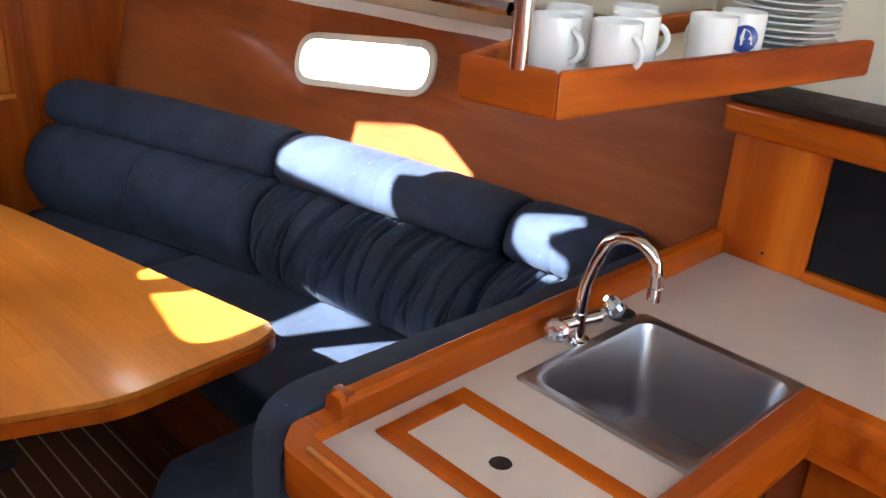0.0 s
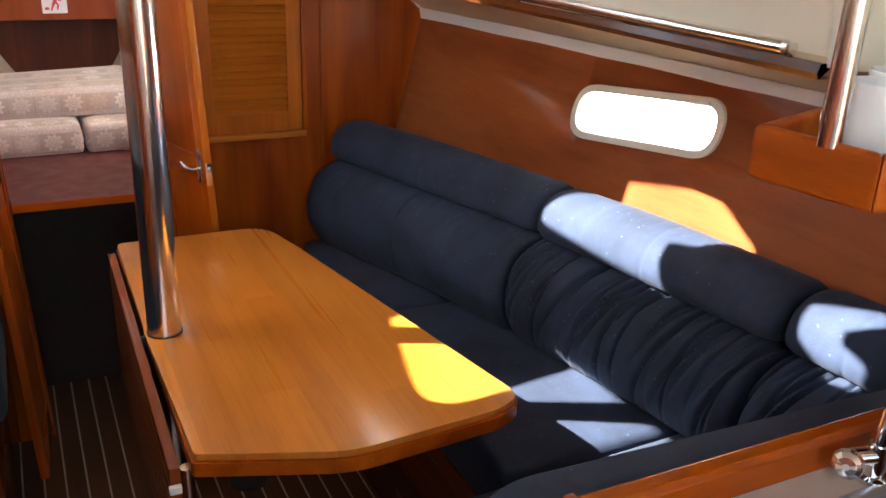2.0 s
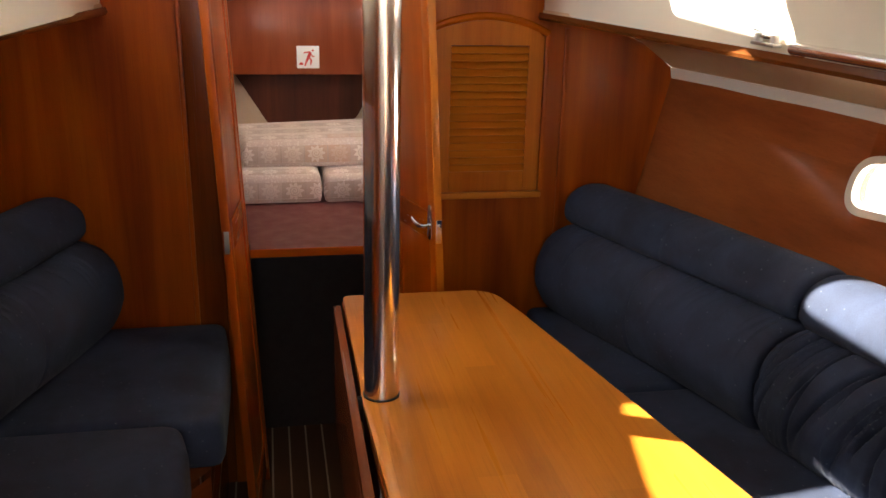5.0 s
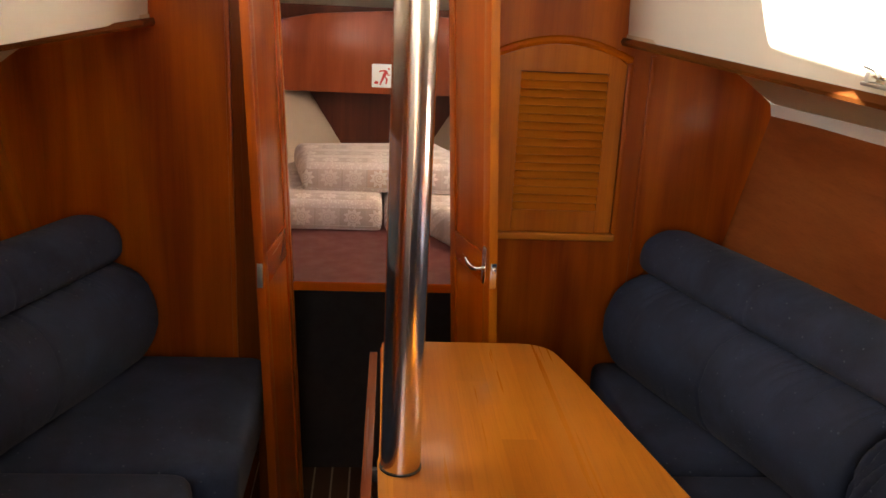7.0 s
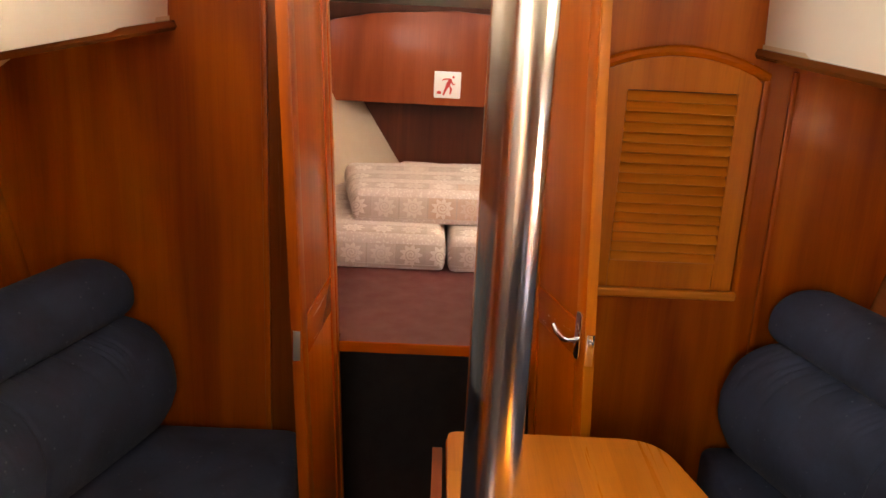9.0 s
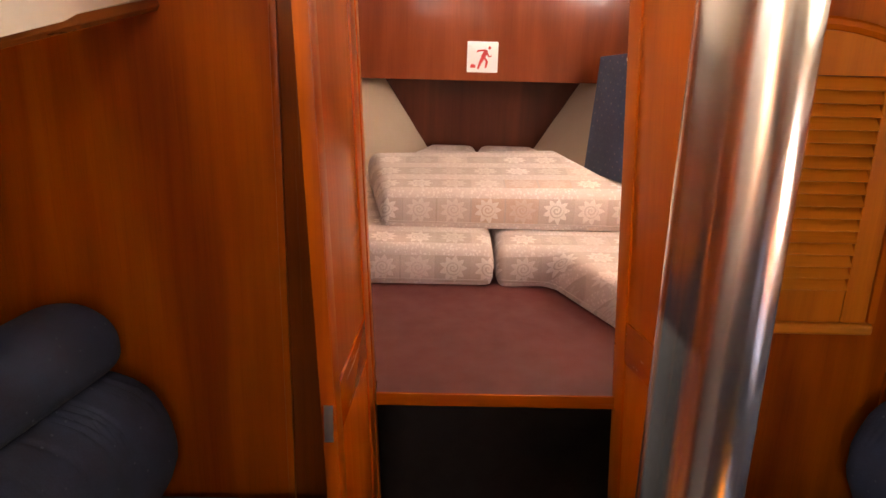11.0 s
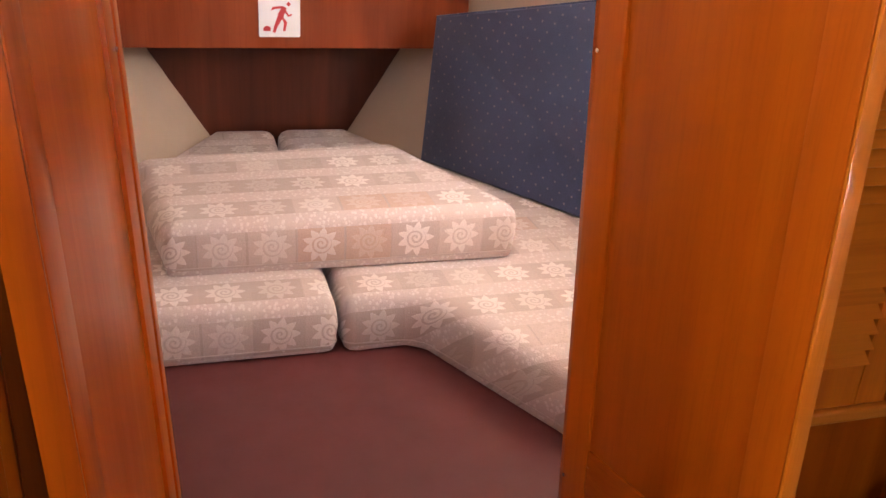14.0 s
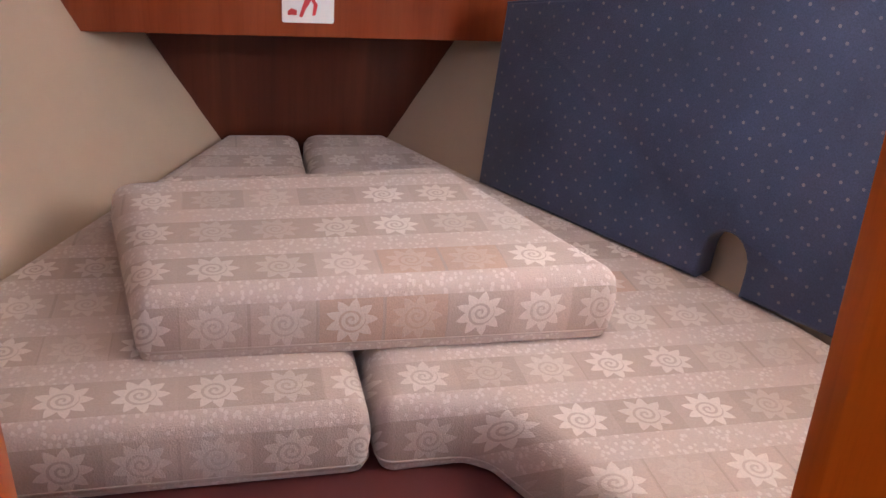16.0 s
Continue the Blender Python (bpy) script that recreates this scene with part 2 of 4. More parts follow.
def mattress_cloth():
    """Woven beige ticking: bands of spiral suns between bands of pale flecks."""
    m, t, b, co = material("sun_ticking")
    sep = t.nodes.new("ShaderNodeSeparateXYZ")
    t.links.new(co.outputs["Object"], sep.inputs[0])
    X = sep.outputs[0]
    S = calc(t, "ADD", sep.outputs[1], sep.outputs[2])
    px, ps = 0.076, 0.100
    cu, cs = calc(t, "DIVIDE", X, px), calc(t, "ADD", calc(t, "DIVIDE", S, ps), 0.21)
    fu, fs = calc(t, "FRACT", cu), calc(t, "FRACT", cs)
    u = calc(t, "MULTIPLY", calc(t, "SUBTRACT", fu, 0.5), px)
    v = calc(t, "MULTIPLY", calc(t, "SUBTRACT", fs, 0.30), ps)
    r = calc(t, "SQRT", calc(t, "ADD", calc(t, "MULTIPLY", u, u), calc(t, "MULTIPLY", v, v)))
    th = calc(t, "DIVIDE", calc(t, "ARCTAN2", v, u), 6.28319)
    tooth = calc(t, "ABSOLUTE", calc(t, "SUBTRACT", calc(t, "FRACT", calc(t, "MULTIPLY", th, 9.0)), 0.5))
    rim = calc(t, "ADD", 0.0185, calc(t, "MULTIPLY", tooth, 0.024))
    star = calc(t, "LESS_THAN", r, rim)
    whirl = calc(t, "LESS_THAN", calc(t, "FRACT", calc(t, "SUBTRACT", calc(t, "DIVIDE", r, 0.0078), th)), 0.42)
    whirl = calc(t, "MULTIPLY", whirl, calc(t, "LESS_THAN", r, 0.0165))
    wn_ = t.nodes.new("ShaderNodeTexWhiteNoise")
    wn_.noise_dimensions = "2D"
    cmb = t.nodes.new("ShaderNodeCombineXYZ")
    t.links.new(calc(t, "FLOOR", cu), cmb.inputs[0])
    t.links.new(calc(t, "FLOOR", cs), cmb.inputs[1])
    t.links.new(cmb.outputs[0], wn_.inputs["Vector"])
    rnd = wn_.outputs["Value"]
    band = calc(t, "LESS_THAN", fs, 0.60)
    sun_ = calc(t, "MULTIPLY", calc(t, "SUBTRACT", star, calc(t, "MULTIPLY", whirl, 0.75)), calc(t, "MULTIPLY", band, calc(t, "ADD", 0.18, calc(t, "MULTIPLY", rnd, 0.82))))
    tone = wn_.outputs["Color"]
    split = t.nodes.new("ShaderNodeSeparateColor")
    t.links.new(tone, split.inputs[0])
    patch = calc(t, "MULTIPLY", band, calc(t, "LESS_THAN", calc(t, "ABSOLUTE", calc(t, "SUBTRACT", fu, 0.5)), 0.475))
    pale = calc(t, "MULTIPLY", patch, calc(t, "GREATER_THAN", split.outputs[1], 0.58))
    tan = calc(t, "MULTIPLY", patch, calc(t, "GREATER_THAN", split.outputs[2], 0.90))
    vor = t.nodes.new("ShaderNodeTexVoronoi")
    vor.inputs["Scale"].default_value = 150
    t.links.new(mapped(t, co, (1.0, 0.8, 0.8)), vor.inputs["Vector"])
    fleck = calc(t, "MULTIPLY", calc(t, "LESS_THAN", vor.outputs["Distance"], 0.36), calc(t, "SUBTRACT", 1.0, band))
    patchy = tex_noise(t, mapped(t, co, (14, 14, 14)), 1.0, 3)
    fleck = calc(t, "MULTIPLY", fleck, ramp(t, patchy, [(0.34, (0, 0, 0)), (0.46, (1, 1, 1))]))
    taupe = ramp(t, rnd, [(0.0, (0.475, 0.378, 0.315)), (0.55, (0.48, 0.38, 0.315)), (0.85, (0.525, 0.415, 0.35))])
    base = mix(t, (0.61, 0.50, 0.44), taupe, band)
    base = mix(t, base, (0.61, 0.49, 0.42), calc(t, "MULTIPLY", pale, 0.65))
    base = mix(t, base, (0.60, 0.40, 0.29), calc(t, "MULTIPLY", tan, 0.6))
    base = mix(t, base, (0.77, 0.68, 0.61), sun_)
    base = mix(t, base, (0.76, 0.675, 0.62), calc(t, "MULTIPLY", fleck, 0.7))
    weave = tex_noise(t, mapped(t, co, (500, 500, 500)), 1.0, 2)
    stain = tex_noise(t, mapped(t, co, (3, 3, 3)), 1.0, 4)
    base = mix(t, base, ramp(t, weave, [(0.3, (0.86, 0.86, 0.86)), (0.7, (1.06, 1.06, 1.06))]), 0.7, "MULTIPLY")
    base = mix(t, base, ramp(t, stain, [(0.3, (0.90, 0.86, 0.83)), (0.7, (1.03, 1.02, 1.02))]), 0.8, "MULTIPLY")
    t.links.new(base, b.inputs["Base Color"])
    b.inputs["Roughness"].default_value = 0.8
    b.inputs["Sheen Weight"].default_value = 0.15
    quilt = calc(t, "ADD", calc(t, "MULTIPLY", calc(t, "ADD", sun_, fleck), 0.5), calc(t, "MULTIPLY", weave, 0.6))
    bump(t, b, quilt, 0.6, 0.002)
    return m


MATTRESS = mattress_cloth()


def dotted_cloth(name, c, light, along, pitch=0.029, r=0.0023):
    """Dark blue cloth with small pale dots in staggered rows; along: the level direction of the cloth."""
    m, t, b, co = material(name)
    dot = t.nodes.new("ShaderNodeVectorMath")
    dot.operation = "DOT_PRODUCT"
    t.links.new(co.outputs["Object"], dot.inputs[0])
    dot.inputs[1].default_value = (*along, 0)
    sep = t.nodes.new("ShaderNodeSeparateXYZ")
    t.links.new(co.outputs["Object"], sep.inputs[0])
    cv = calc(t, "DIVIDE", sep.outputs[2], pitch * 0.62)
    row = calc(t, "MULTIPLY", calc(t, "MODULO", calc(t, "FLOOR", cv), 2.0), 0.5)
    cu = calc(t, "ADD", calc(t, "DIVIDE", dot.outputs["Value"], pitch), row)
    u = calc(t, "MULTIPLY", calc(t, "SUBTRACT", calc(t, "FRACT", cu), 0.5), pitch)
    v = calc(t, "MULTIPLY", calc(t, "SUBTRACT", calc(t, "FRACT", cv), 0.5), pitch * 0.62)
    rr = calc(t, "SQRT", calc(t, "ADD", calc(t, "MULTIPLY", u, u), calc(t, "MULTIPLY", v, v)))
    spot = calc(t, "LESS_THAN", rr, r)
    wear = tex_noise(t, mapped(t, co, (9, 9, 9)), 1.0, 4)
    pile = tex_noise(t, mapped(t, co, (480, 480, 480)), 1.0, 2)
    base = ramp(t, wear, [(0.3, tuple(0.78 * k for k in c)), (0.7, tuple(1.2 * k for k in c))])
    base = mix(t, base, ramp(t, pile, [(0.3, (0.7,) * 3), (0.7, (1.25,) * 3)]), 0.7, "MULTIPLY")
    base = mix(t, base, light, calc(t, "MULTIPLY", spot, ramp(t, wear, [(0.35, (0.15,) * 3), (0.65, (0.9,) * 3)])))
    t.links.new(base, b.inputs["Base Color"])
    b.inputs["Roughness"].default_value, b.inputs["Sheen Weight"].default_value = 0.9, 0.2
    bump(t, b, pile, 0.3, 0.002)
    return m


BLUE_PANEL = dotted_cloth("blue_dotted_cloth", (0.046, 0.058, 0.115), (0.24, 0.21, 0.22), (0.502, -0.865))


# ---- building helpers ----
AT = {}


def thing(name, at, label="", category="", group="", kind=""):
    ob = new(name)
    ob.empty_display_size = 0.05
    ob.location = at
    AT[ob] = Matrix.Translation(at)
    return tagged(ob, label, category, group, kind)


def part(name, bm, mat, parent=None, label="", smooth=True):
    me = bpy.data.meshes.new(name)
    bmesh.ops.recalc_face_normals(bm, faces=bm.faces)
    bm.to_mesh(me)
    bm.free()
    me.materials.append(mat)
    if smooth:
        for p in me.polygons:
            p.use_smooth = True
        me.set_sharp_from_angle(angle=radians(38))
    ob = new(name, me)
    if parent is not None:
        ob.parent = parent
        ob.matrix_parent_inverse = AT[parent].inverted()
    AT[ob] = Matrix.Identity(4)
    return tagged(ob, label)


def structure(name, bm, mat, label, category, smooth=True):
    return tagged(part(name, bm, mat, None, label, smooth), category=category, kind="structure")


def bevel(bm, w, seg=2):
    if w > 0:
        bmesh.ops.bevel(bm, geom=list(bm.edges), offset=w, segments=seg, affect="EDGES", profile=0.6, clamp_overlap=True)
    return bm


def box(x0, x1, y0, y1, z0, z1, w=0.0, seg=2, bm=None):
    own = bmesh.new()
    bmesh.ops.create_cube(own, size=1, matrix=Matrix.Translation(((x0 + x1) / 2, (y0 + y1) / 2, (z0 + z1) / 2)) @ Matrix.Diagonal((x1 - x0, y1 - y0, z1 - z0, 1)))
    return joined(bm, bevel(own, w, seg))


def joined(bm, own):
    if bm is None:
        return own
    me = bpy.data.meshes.new("tmp")
    own.to_mesh(me)
    own.free()
    bm.from_mesh(me)
    bpy.data.meshes.remove(me)
    return bm


def prism(poly, axis, a, b, w=0.0, seg=2, bm=None):
    """A polygon in the two other axes (in the order x, y, z), drawn out along axis from a to b."""
    own = bmesh.new()
    put = {"x": lambda u, v, k: (k, u, v), "y": lambda u, v, k: (u, k, v), "z": lambda u, v, k: (u, v, k)}[axis]
    lo = [own.verts.new(put(u, v, a)) for u, v in poly]
    hi = [own.verts.new(put(u, v, b)) for u, v in poly]
    own.faces.new(lo), own.faces.new(hi)
    for i in range(len(poly)):
        j = (i + 1) % len(poly)
        own.faces.new((lo[i], lo[j], hi[j], hi[i]))
    bmesh.ops.recalc_face_normals(own, faces=own.faces)
    return joined(bm, bevel(own, w, seg))


def tube(points, r, n=16, caps=True, bm=None):
    own = bmesh.new()
    pts = [Vector(p) for p in points]
    rings, up = [], Vector((0, 0, 1))
    for i, p in enumerate(pts):
        d = (pts[min(i + 1, len(pts) - 1)] - pts[max(i - 1, 0)]).normalized()
        a = d.cross(up if abs(d.z) < 0.95 else Vector((0, 1, 0))).normalized()
        if rings and a.dot(last) < 0:
            a = -a
        last = a
        c = d.cross(a)
        rr = r[i] if isinstance(r, (list, tuple)) else r
        rings.append([own.verts.new(p + rr * (math.cos(2 * math.pi * k / n) * a + math.sin(2 * math.pi * k / n) * c)) for k in range(n)])
    skin(own, rings, caps)
    return joined(bm, own)


def skin(bm, rings, caps=True, closed=True):
    n = len(rings[0])
    for a, b in zip(rings, rings[1:]):
        for k in range(n if closed else n - 1):
            bm.faces.new((a[k], a[(k + 1) % n], b[(k + 1) % n], b[k]))
    if caps:
        bm.faces.new(rings[0]), bm.faces.new(rings[-1])


def loft(sections, caps=True, bm=None):
    own = bmesh.new()
    skin(own, [[own.verts.new(p) for p in s] for s in sections], caps)
    return joined(bm, own)


def rounded(poly, r, n=6):
    """A polygon with its corners rounded; r: one radius or one for each corner."""
    out = []
    for i, p in enumerate(poly):
        p = Vector(p)
        a, b = Vector(poly[i - 1]) - p, Vector(poly[(i + 1) % len(poly)]) - p
        rr = r[i] if isinstance(r, (list, tuple)) else r
        if rr <= 0:
            out.append(tuple(p))
            continue
        half = a.angle(b) / 2
        d = min(rr / math.tan(half), 0.49 * a.length, 0.49 * b.length)
        s, e = p + a.normalized() * d, p + b.normalized() * d
        for k in range(n + 1):
            u = k / n
            out.append(tuple((1 - u) ** 2 * s + 2 * u * (1 - u) * p + u * u * e))
    return out


# ---- the shell ----
def half(z, y):
    """Half the inner width of the hull in the saloon."""
    s = BULK - y
    return 0.945 + 0.21 * s - 0.03 * s * s + 0.21 * (z - 1.2)


def lean(y):
    """The portlight follows the sheer and rises slightly aft."""
    return 0.10 * (1.90 - y)


def hull_x(sign, z, y):
    return CL + sign * half(z, y)


def cut_out(ob, *tools):
    """Cuts the solids out of ob."""
    for bm in tools:
        tool = part("cutter", bm, CREAM)
        mod = ob.modifiers.new("opening", "BOOLEAN")
        mod.object, mod.solver = tool, "EXACT"
        fresh = bpy.data.meshes.new_from_object(ob.evaluated_get(bpy.context.evaluated_depsgraph_get()))
        ob.modifiers.clear()
        ob.data = fresh
        bpy.data.objects.remove(tool)
    return ob


def pierced_side(sign, y0, y1, hole, mat, name, label):
    """A hull side with thickness; hole: (y0, y1, z0, z1) of a rounded port cut through it, or None."""
    me_bm = bmesh.new()
    zs = [-0.05, 0.3, 0.6, 0.8, 0.95, 1.08, 1.2]
    rings = []
    for i in range(13):
        y = y0 + (y1 - y0) * i / 12
        inner = [(hull_x(sign, z, y), y, z) for z in zs]
        outer = [(hull_x(sign, z, y) + sign * 0.03, y, z) for z in reversed(zs)]
        rings.append([me_bm.verts.new(p) for p in inner + outer])
    skin(me_bm, rings)
    ob = structure(name, me_bm, mat, label, "wall")
    if hole:
        a, b, c, d = hole
        cut = prism([(y, z + lean(y)) for y, z in rounded([(a, c), (b, c), (b, d), (a, d)], (d - c) * 0.49, 8)], "x", CL + sign * 0.7, CL + sign * 1.5)
        cut_out(ob, cut)
    return ob


PORTLIGHT = (1.690, 2.090, 1.015, 1.118)
pierced_side(1, -1.6, BULK + 0.02, PORTLIGHT, HULLWOOD, "wall_starboard", "hull side lined with reddish-brown wood veneer")
pierced_side(-1, -1.6, BULK + 0.02, None, TEAK, "wall_port", "hull side lined with orange varnished wood")
structure("floor", box(-0.9, 1.8, -1.6, 3.2, -0.05, -0.008), DARK, "dark teak-and-holly cabin sole of narrow planks", "floor")
# unseen wall added to keep the companionway lamp off the port side
structure("wall_nav", prism([(0.03, 0.0), (0.03, 1.56), (-0.20, 1.56), (-0.20, 1.34), (-0.50, 1.34), (-0.62, 1.15), (-0.42, 0.0)], "y", 1.05, 1.075), TEAK, "plain teak wall added out of view to shade the port side", "wall")
structure("wall_aft", box(-1.0, 1.95, -1.64, -1.6, -0.05, 1.35), CREAM, "plain cream bulkhead below the companionway", "wall")

# forward bulkhead, with the doorway cut out
D0, D1, DTOP = 0.150, 0.628, 1.62
prof = [(0.66, -0.05), (0.94, 1.175), (0.935, 1.205), (0.90, 1.235), (0.846, 1.272), (0.75, 1.312), (0.60, 1.36), (0.57, 1.83), (0.0, 1.84)]
right = [(D1, -0.05)] + [(CL + u, z) for u, z in prof] + [(CL, DTOP), (D1, DTOP)]
left = [(D0, -0.05)] + [(CL - u, z) for u, z in prof] + [(CL, DTOP), (D0, DTOP)]
for n, poly in (("wall_forward_starboard", right), ("wall_forward_port", left)):
    structure(n, prism(poly, "y", BULK, BULK + 0.02), TEAK, "varnished teak bulkhead beside the forward doorway", "wall", False)
for n, x, z0, z1 in (("trim_1", 1.067, 0.50, 1.31), ("trim_2", 0.059, 0.0, 1.70)):
    structure(n, box(x - 0.006, x + 0.006, BULK - 0.008, BULK, z0, z1, 0.003), TEAK, "slim varnished teak moulding on the bulkhead", "trim")
structure("trim_3", box(0.066, 0.1395, BULK - 0.005, BULK, 0.0, 1.70, 0.002), TEAK_POST, "teak post beside the doorway in a darker, shaded tone", "trim")
HANG = 0.053       # the jambs and leaves stand slightly out of plumb
structure("trim_4", prism([(0.140, 0.0), (0.193 + 0.04, 0.0), (0.193 - 0.04 * 0.62, DTOP), (0.140, DTOP)], "y", BULK - 0.0070, BULK + 0.026, 0.002), TEAK_DOOR, "teak door jamb", "trim")
structure("trim_5", prism([(0.602 + HANG, 0.0), (D1 + 0.036, 0.0), (D1 + 0.018, DTOP), (0.602 - HANG * 0.62, DTOP)], "y", BULK - 0.0070, BULK + 0.026, 0.002), TEAK_DOOR, "teak door jamb", "trim")


def deckhead(sign, y0, y1, pts, name, mat, label, thick=0.012, steps=10):
    """A moulded strip along the boat; pts: (u, z) in section, u from the centre line at the bulkhead."""
    bm = bmesh.new()
    rings = []
    for i in range(steps + 1):
        y = y0 + (y1 - y0) * i / steps
        rings.append([bm.verts.new((CL + sign * (u + k * (half(1.2, y) - 0.945)), y, z)) for u, z, k in pts] +
                     [bm.verts.new((CL + sign * (u + k * (half(1.2, y) - 0.945)), y, z + thick)) for u, z, k in reversed(pts)])
    skin(bm, rings)
    return structure(name, bm, mat, label, "ceiling")


DECK = [(0.962, 1.196, 1), (0.93, 1.212, 1), (0.89, 1.240, 1), (0.846, 1.272, 0.85), (0.76, 1.310, 0.7), (0.66, 1.332, 0.55), (0.556, 1.345, 0.45)]
for s, n in ((1, "starboard"), (-1, "port")):
    y0 = 1.075 if s > 0 else -1.6
    deckhead(s, y0, BULK, DECK, "ceiling_side_" + n, VINYL, "beige vinyl side-deck lining curving up from the hull")
    deckhead(s, y0, BULK, [(0.945, 1.176, 1), (0.940, 1.176, 1), (0.934, 1.205, 1), (0.95, 1.205, 1)], "trim_hull_" + n, WHITE, "narrow white moulding along the top of the hull lining", 0.001)
    deckhead(s, y0, BULK, [(0.572, 1.331, 0.45), (0.547, 1.331, 0.45), (0.543, 1.338, 0.45), (0.547, 1.3485, 0.45), (0.572, 1.3485, 0.45)], "trim_ledge_" + n, TEAK_EDGE, "brown varnished edge moulding of the coachroof ledge", 0.001)


def coach_side(sign, name):
    """The upright side of the coachroof."""
    bm = bmesh.new()

    def at(y, z, out):
        return bm.verts.new((CL + sign * (0.560 + out - 0.05 * (z - 1.345) + 0.45 * (half(1.2, y) - 0.945)), y, z))

    a = -1.6 if sign < 0 else 1.075
    rings = [[at(a, 1.345, d), at(BULK, 1.345, d), at(BULK, 1.82, d), at(a, 1.82, d)] for d in (0, 0.03)]
    skin(bm, rings)
    return structure(name, bm, CREAM, "cream moulded coachroof side", "wall", False)


# unseen raked port windows with a bar between, outlines fitted to the sun patches
PORT_LIGHTS = (rounded([(1.915, 1.466), (2.200, 1.506), (2.222, 1.742), (2.095, 1.747)], [0.045, 0.004, 0.004, 0.03], 5),
               rounded([(2.260, 1.514), (2.300, 1.520), (2.445, 1.728), (2.258, 1.740)], [0.004, 0.02, 0.03, 0.004], 5))
# the small round hole is added to let in one spot of sun
cut_out(coach_side(-1, "wall_coach_port"), *[prism(p, "x", -0.6, 0.1) for p in PORT_LIGHTS], tube([(-0.6, 2.378, 1.786), (0.1, 2.378, 1.786)], 0.011, 12))
coach_side(1, "wall_coach_starboard")

# unseen coachroof: the companionway, and three openings cut to shape the sun patches
WALL_SUN_GAP = rounded([(0.070, 2.50), (0.376, 2.368), (0.470, 2.126), (0.446, 2.094), (0.318, 1.986), (0.240, 2.135), (0.096, 2.155)], [0.02, 0.01, 0.018, 0.018, 0.005, 0.02, 0.01], 5)
LEDGE_SUN_GAP = rounded([(0.505, 2.36), (0.67, 2.36), (0.67, 2.00), (0.505, 1.985)], 0.02, 4)
DAPPLE_SUN_GAP = rounded([(0.125, 1.795), (0.19, 1.832), (0.285, 1.812), (0.365, 1.700), (0.335, 1.672), (0.262, 1.742), (0.225, 1.748), (0.205, 1.700), (0.150, 1.735)], 0.014, 4)


def shaft(poly):
    """A shaft through the roof, raked along the sun so thickness clips no light."""
    return loft([[(x - 1.25 * (z - 1.82), y + 0.55 * (z - 1.82), z) for x, y in poly] for z in (1.78, 1.90)])


roof = bmesh.new()
for a, b, c, d in ((-0.28, 1.16, 1.05, 3.0), (-0.62, 1.85, 0.25, 1.05), (-0.62, -0.27, -1.64, 0.25), (0.55, 1.85, -1.64, 0.25)):
    box(a, b, c, d, 1.82, 1.86, bm=roof)
cut_out(structure("ceiling_roof", roof, CREAM, "unseen cream coachroof with openings cut for the sun patches", "ceiling", False), shaft(WALL_SUN_GAP), shaft(LEDGE_SUN_GAP), shaft(DAPPLE_SUN_GAP))

# the galley recess, where the side deck stops
own = bmesh.new()
for i in range(8):
    ya, yb = -1.6 + 2.7 * i / 8, -1.6 + 2.7 * (i + 1) / 8
    loft([[(hull_x(1, 1.2, y), y, 1.2), (hull_x(1, 1.2, y) - 0.03, y, 1.82), (hull_x(1, 1.2, y) + 0.03, y, 1.82), (hull_x(1, 1.2, y) + 0.03, y, 1.2)] for y in (ya, yb)], bm=own)
structure("wall_galley", own, CREAM, "cream lining above the galley", "wall", False)
structure("wall_galley_end", prism([(CL + u + k * (half(1.2, 1.075) - 0.945), z) for u, z, k in DECK] + [(1.07, 1.82), (1.80, 1.82), (1.80, 1.196)], "y", 1.06, 1.074), CREAM, "cream end of the side deck beside the galley", "wall")

# hull portlight
pw = thing("window_1", (1.50, 1.865, 1.03), "oblong portlight with a cream surround, glaring with daylight", "window", kind="structure")


def on_hull(y, z, out=0.0):
    z += lean(y)
    return (hull_x(1, z, y) - out, y, z)


def ring_on_hull(a, b, c, d, r, w, t0, t1):
    outer = rounded([(a, c), (b, c), (b, d), (a, d)], r, 10)
    inner = rounded([(a + w, c + w), (b - w, c + w), (b - w, d - w), (a + w, d - w)], max(r - w, 0.01), 10)
    bm = bmesh.new()
    n = len(outer)
    rows = [[bm.verts.new(on_hull(*p, t)) for p in poly] for poly, t in ((outer, t0), (outer, t1), (inner, t1), (inner, t0))]
    for k in range(4):
        for i in range(n):
            bm.faces.new((rows[k][i], rows[k][(i + 1) % n], rows[(k + 1) % 4][(i + 1) % n], rows[(k + 1) % 4][i]))
    return bm


part("window_frame", ring_on_hull(1.674, 2.105, 1.002, 1.131, 0.064, 0.016, -0.012, 0.008), SURROUND, pw, "cream plastic surround")
pane = bmesh.new()
poly = rounded([(1.685, 1.010), (2.095, 1.010), (2.095, 1.123), (1.685, 1.123)], 0.058, 10)
lo = [pane.verts.new(on_hull(*p, -0.010)) for p in poly]
hi = [pane.verts.new(on_hull(*p, -0.016)) for p in poly]
pane.faces.new(lo), pane.faces.new(hi)
for i in range(len(poly)):
    pane.faces.new((lo[i], lo[(i + 1) % len(poly)], hi[(i + 1) % len(poly)], hi[i]))
part("pane", pane, GLASS, pw).visible_shadow = False
catch = bmesh.new()
a, b = on_hull(1.72, 1.119, 0.010), on_hull(1.77, 1.119, 0.010)
tube([a, b], 0.006, 10, bm=catch)
part("catch", catch, WHITE, pw)
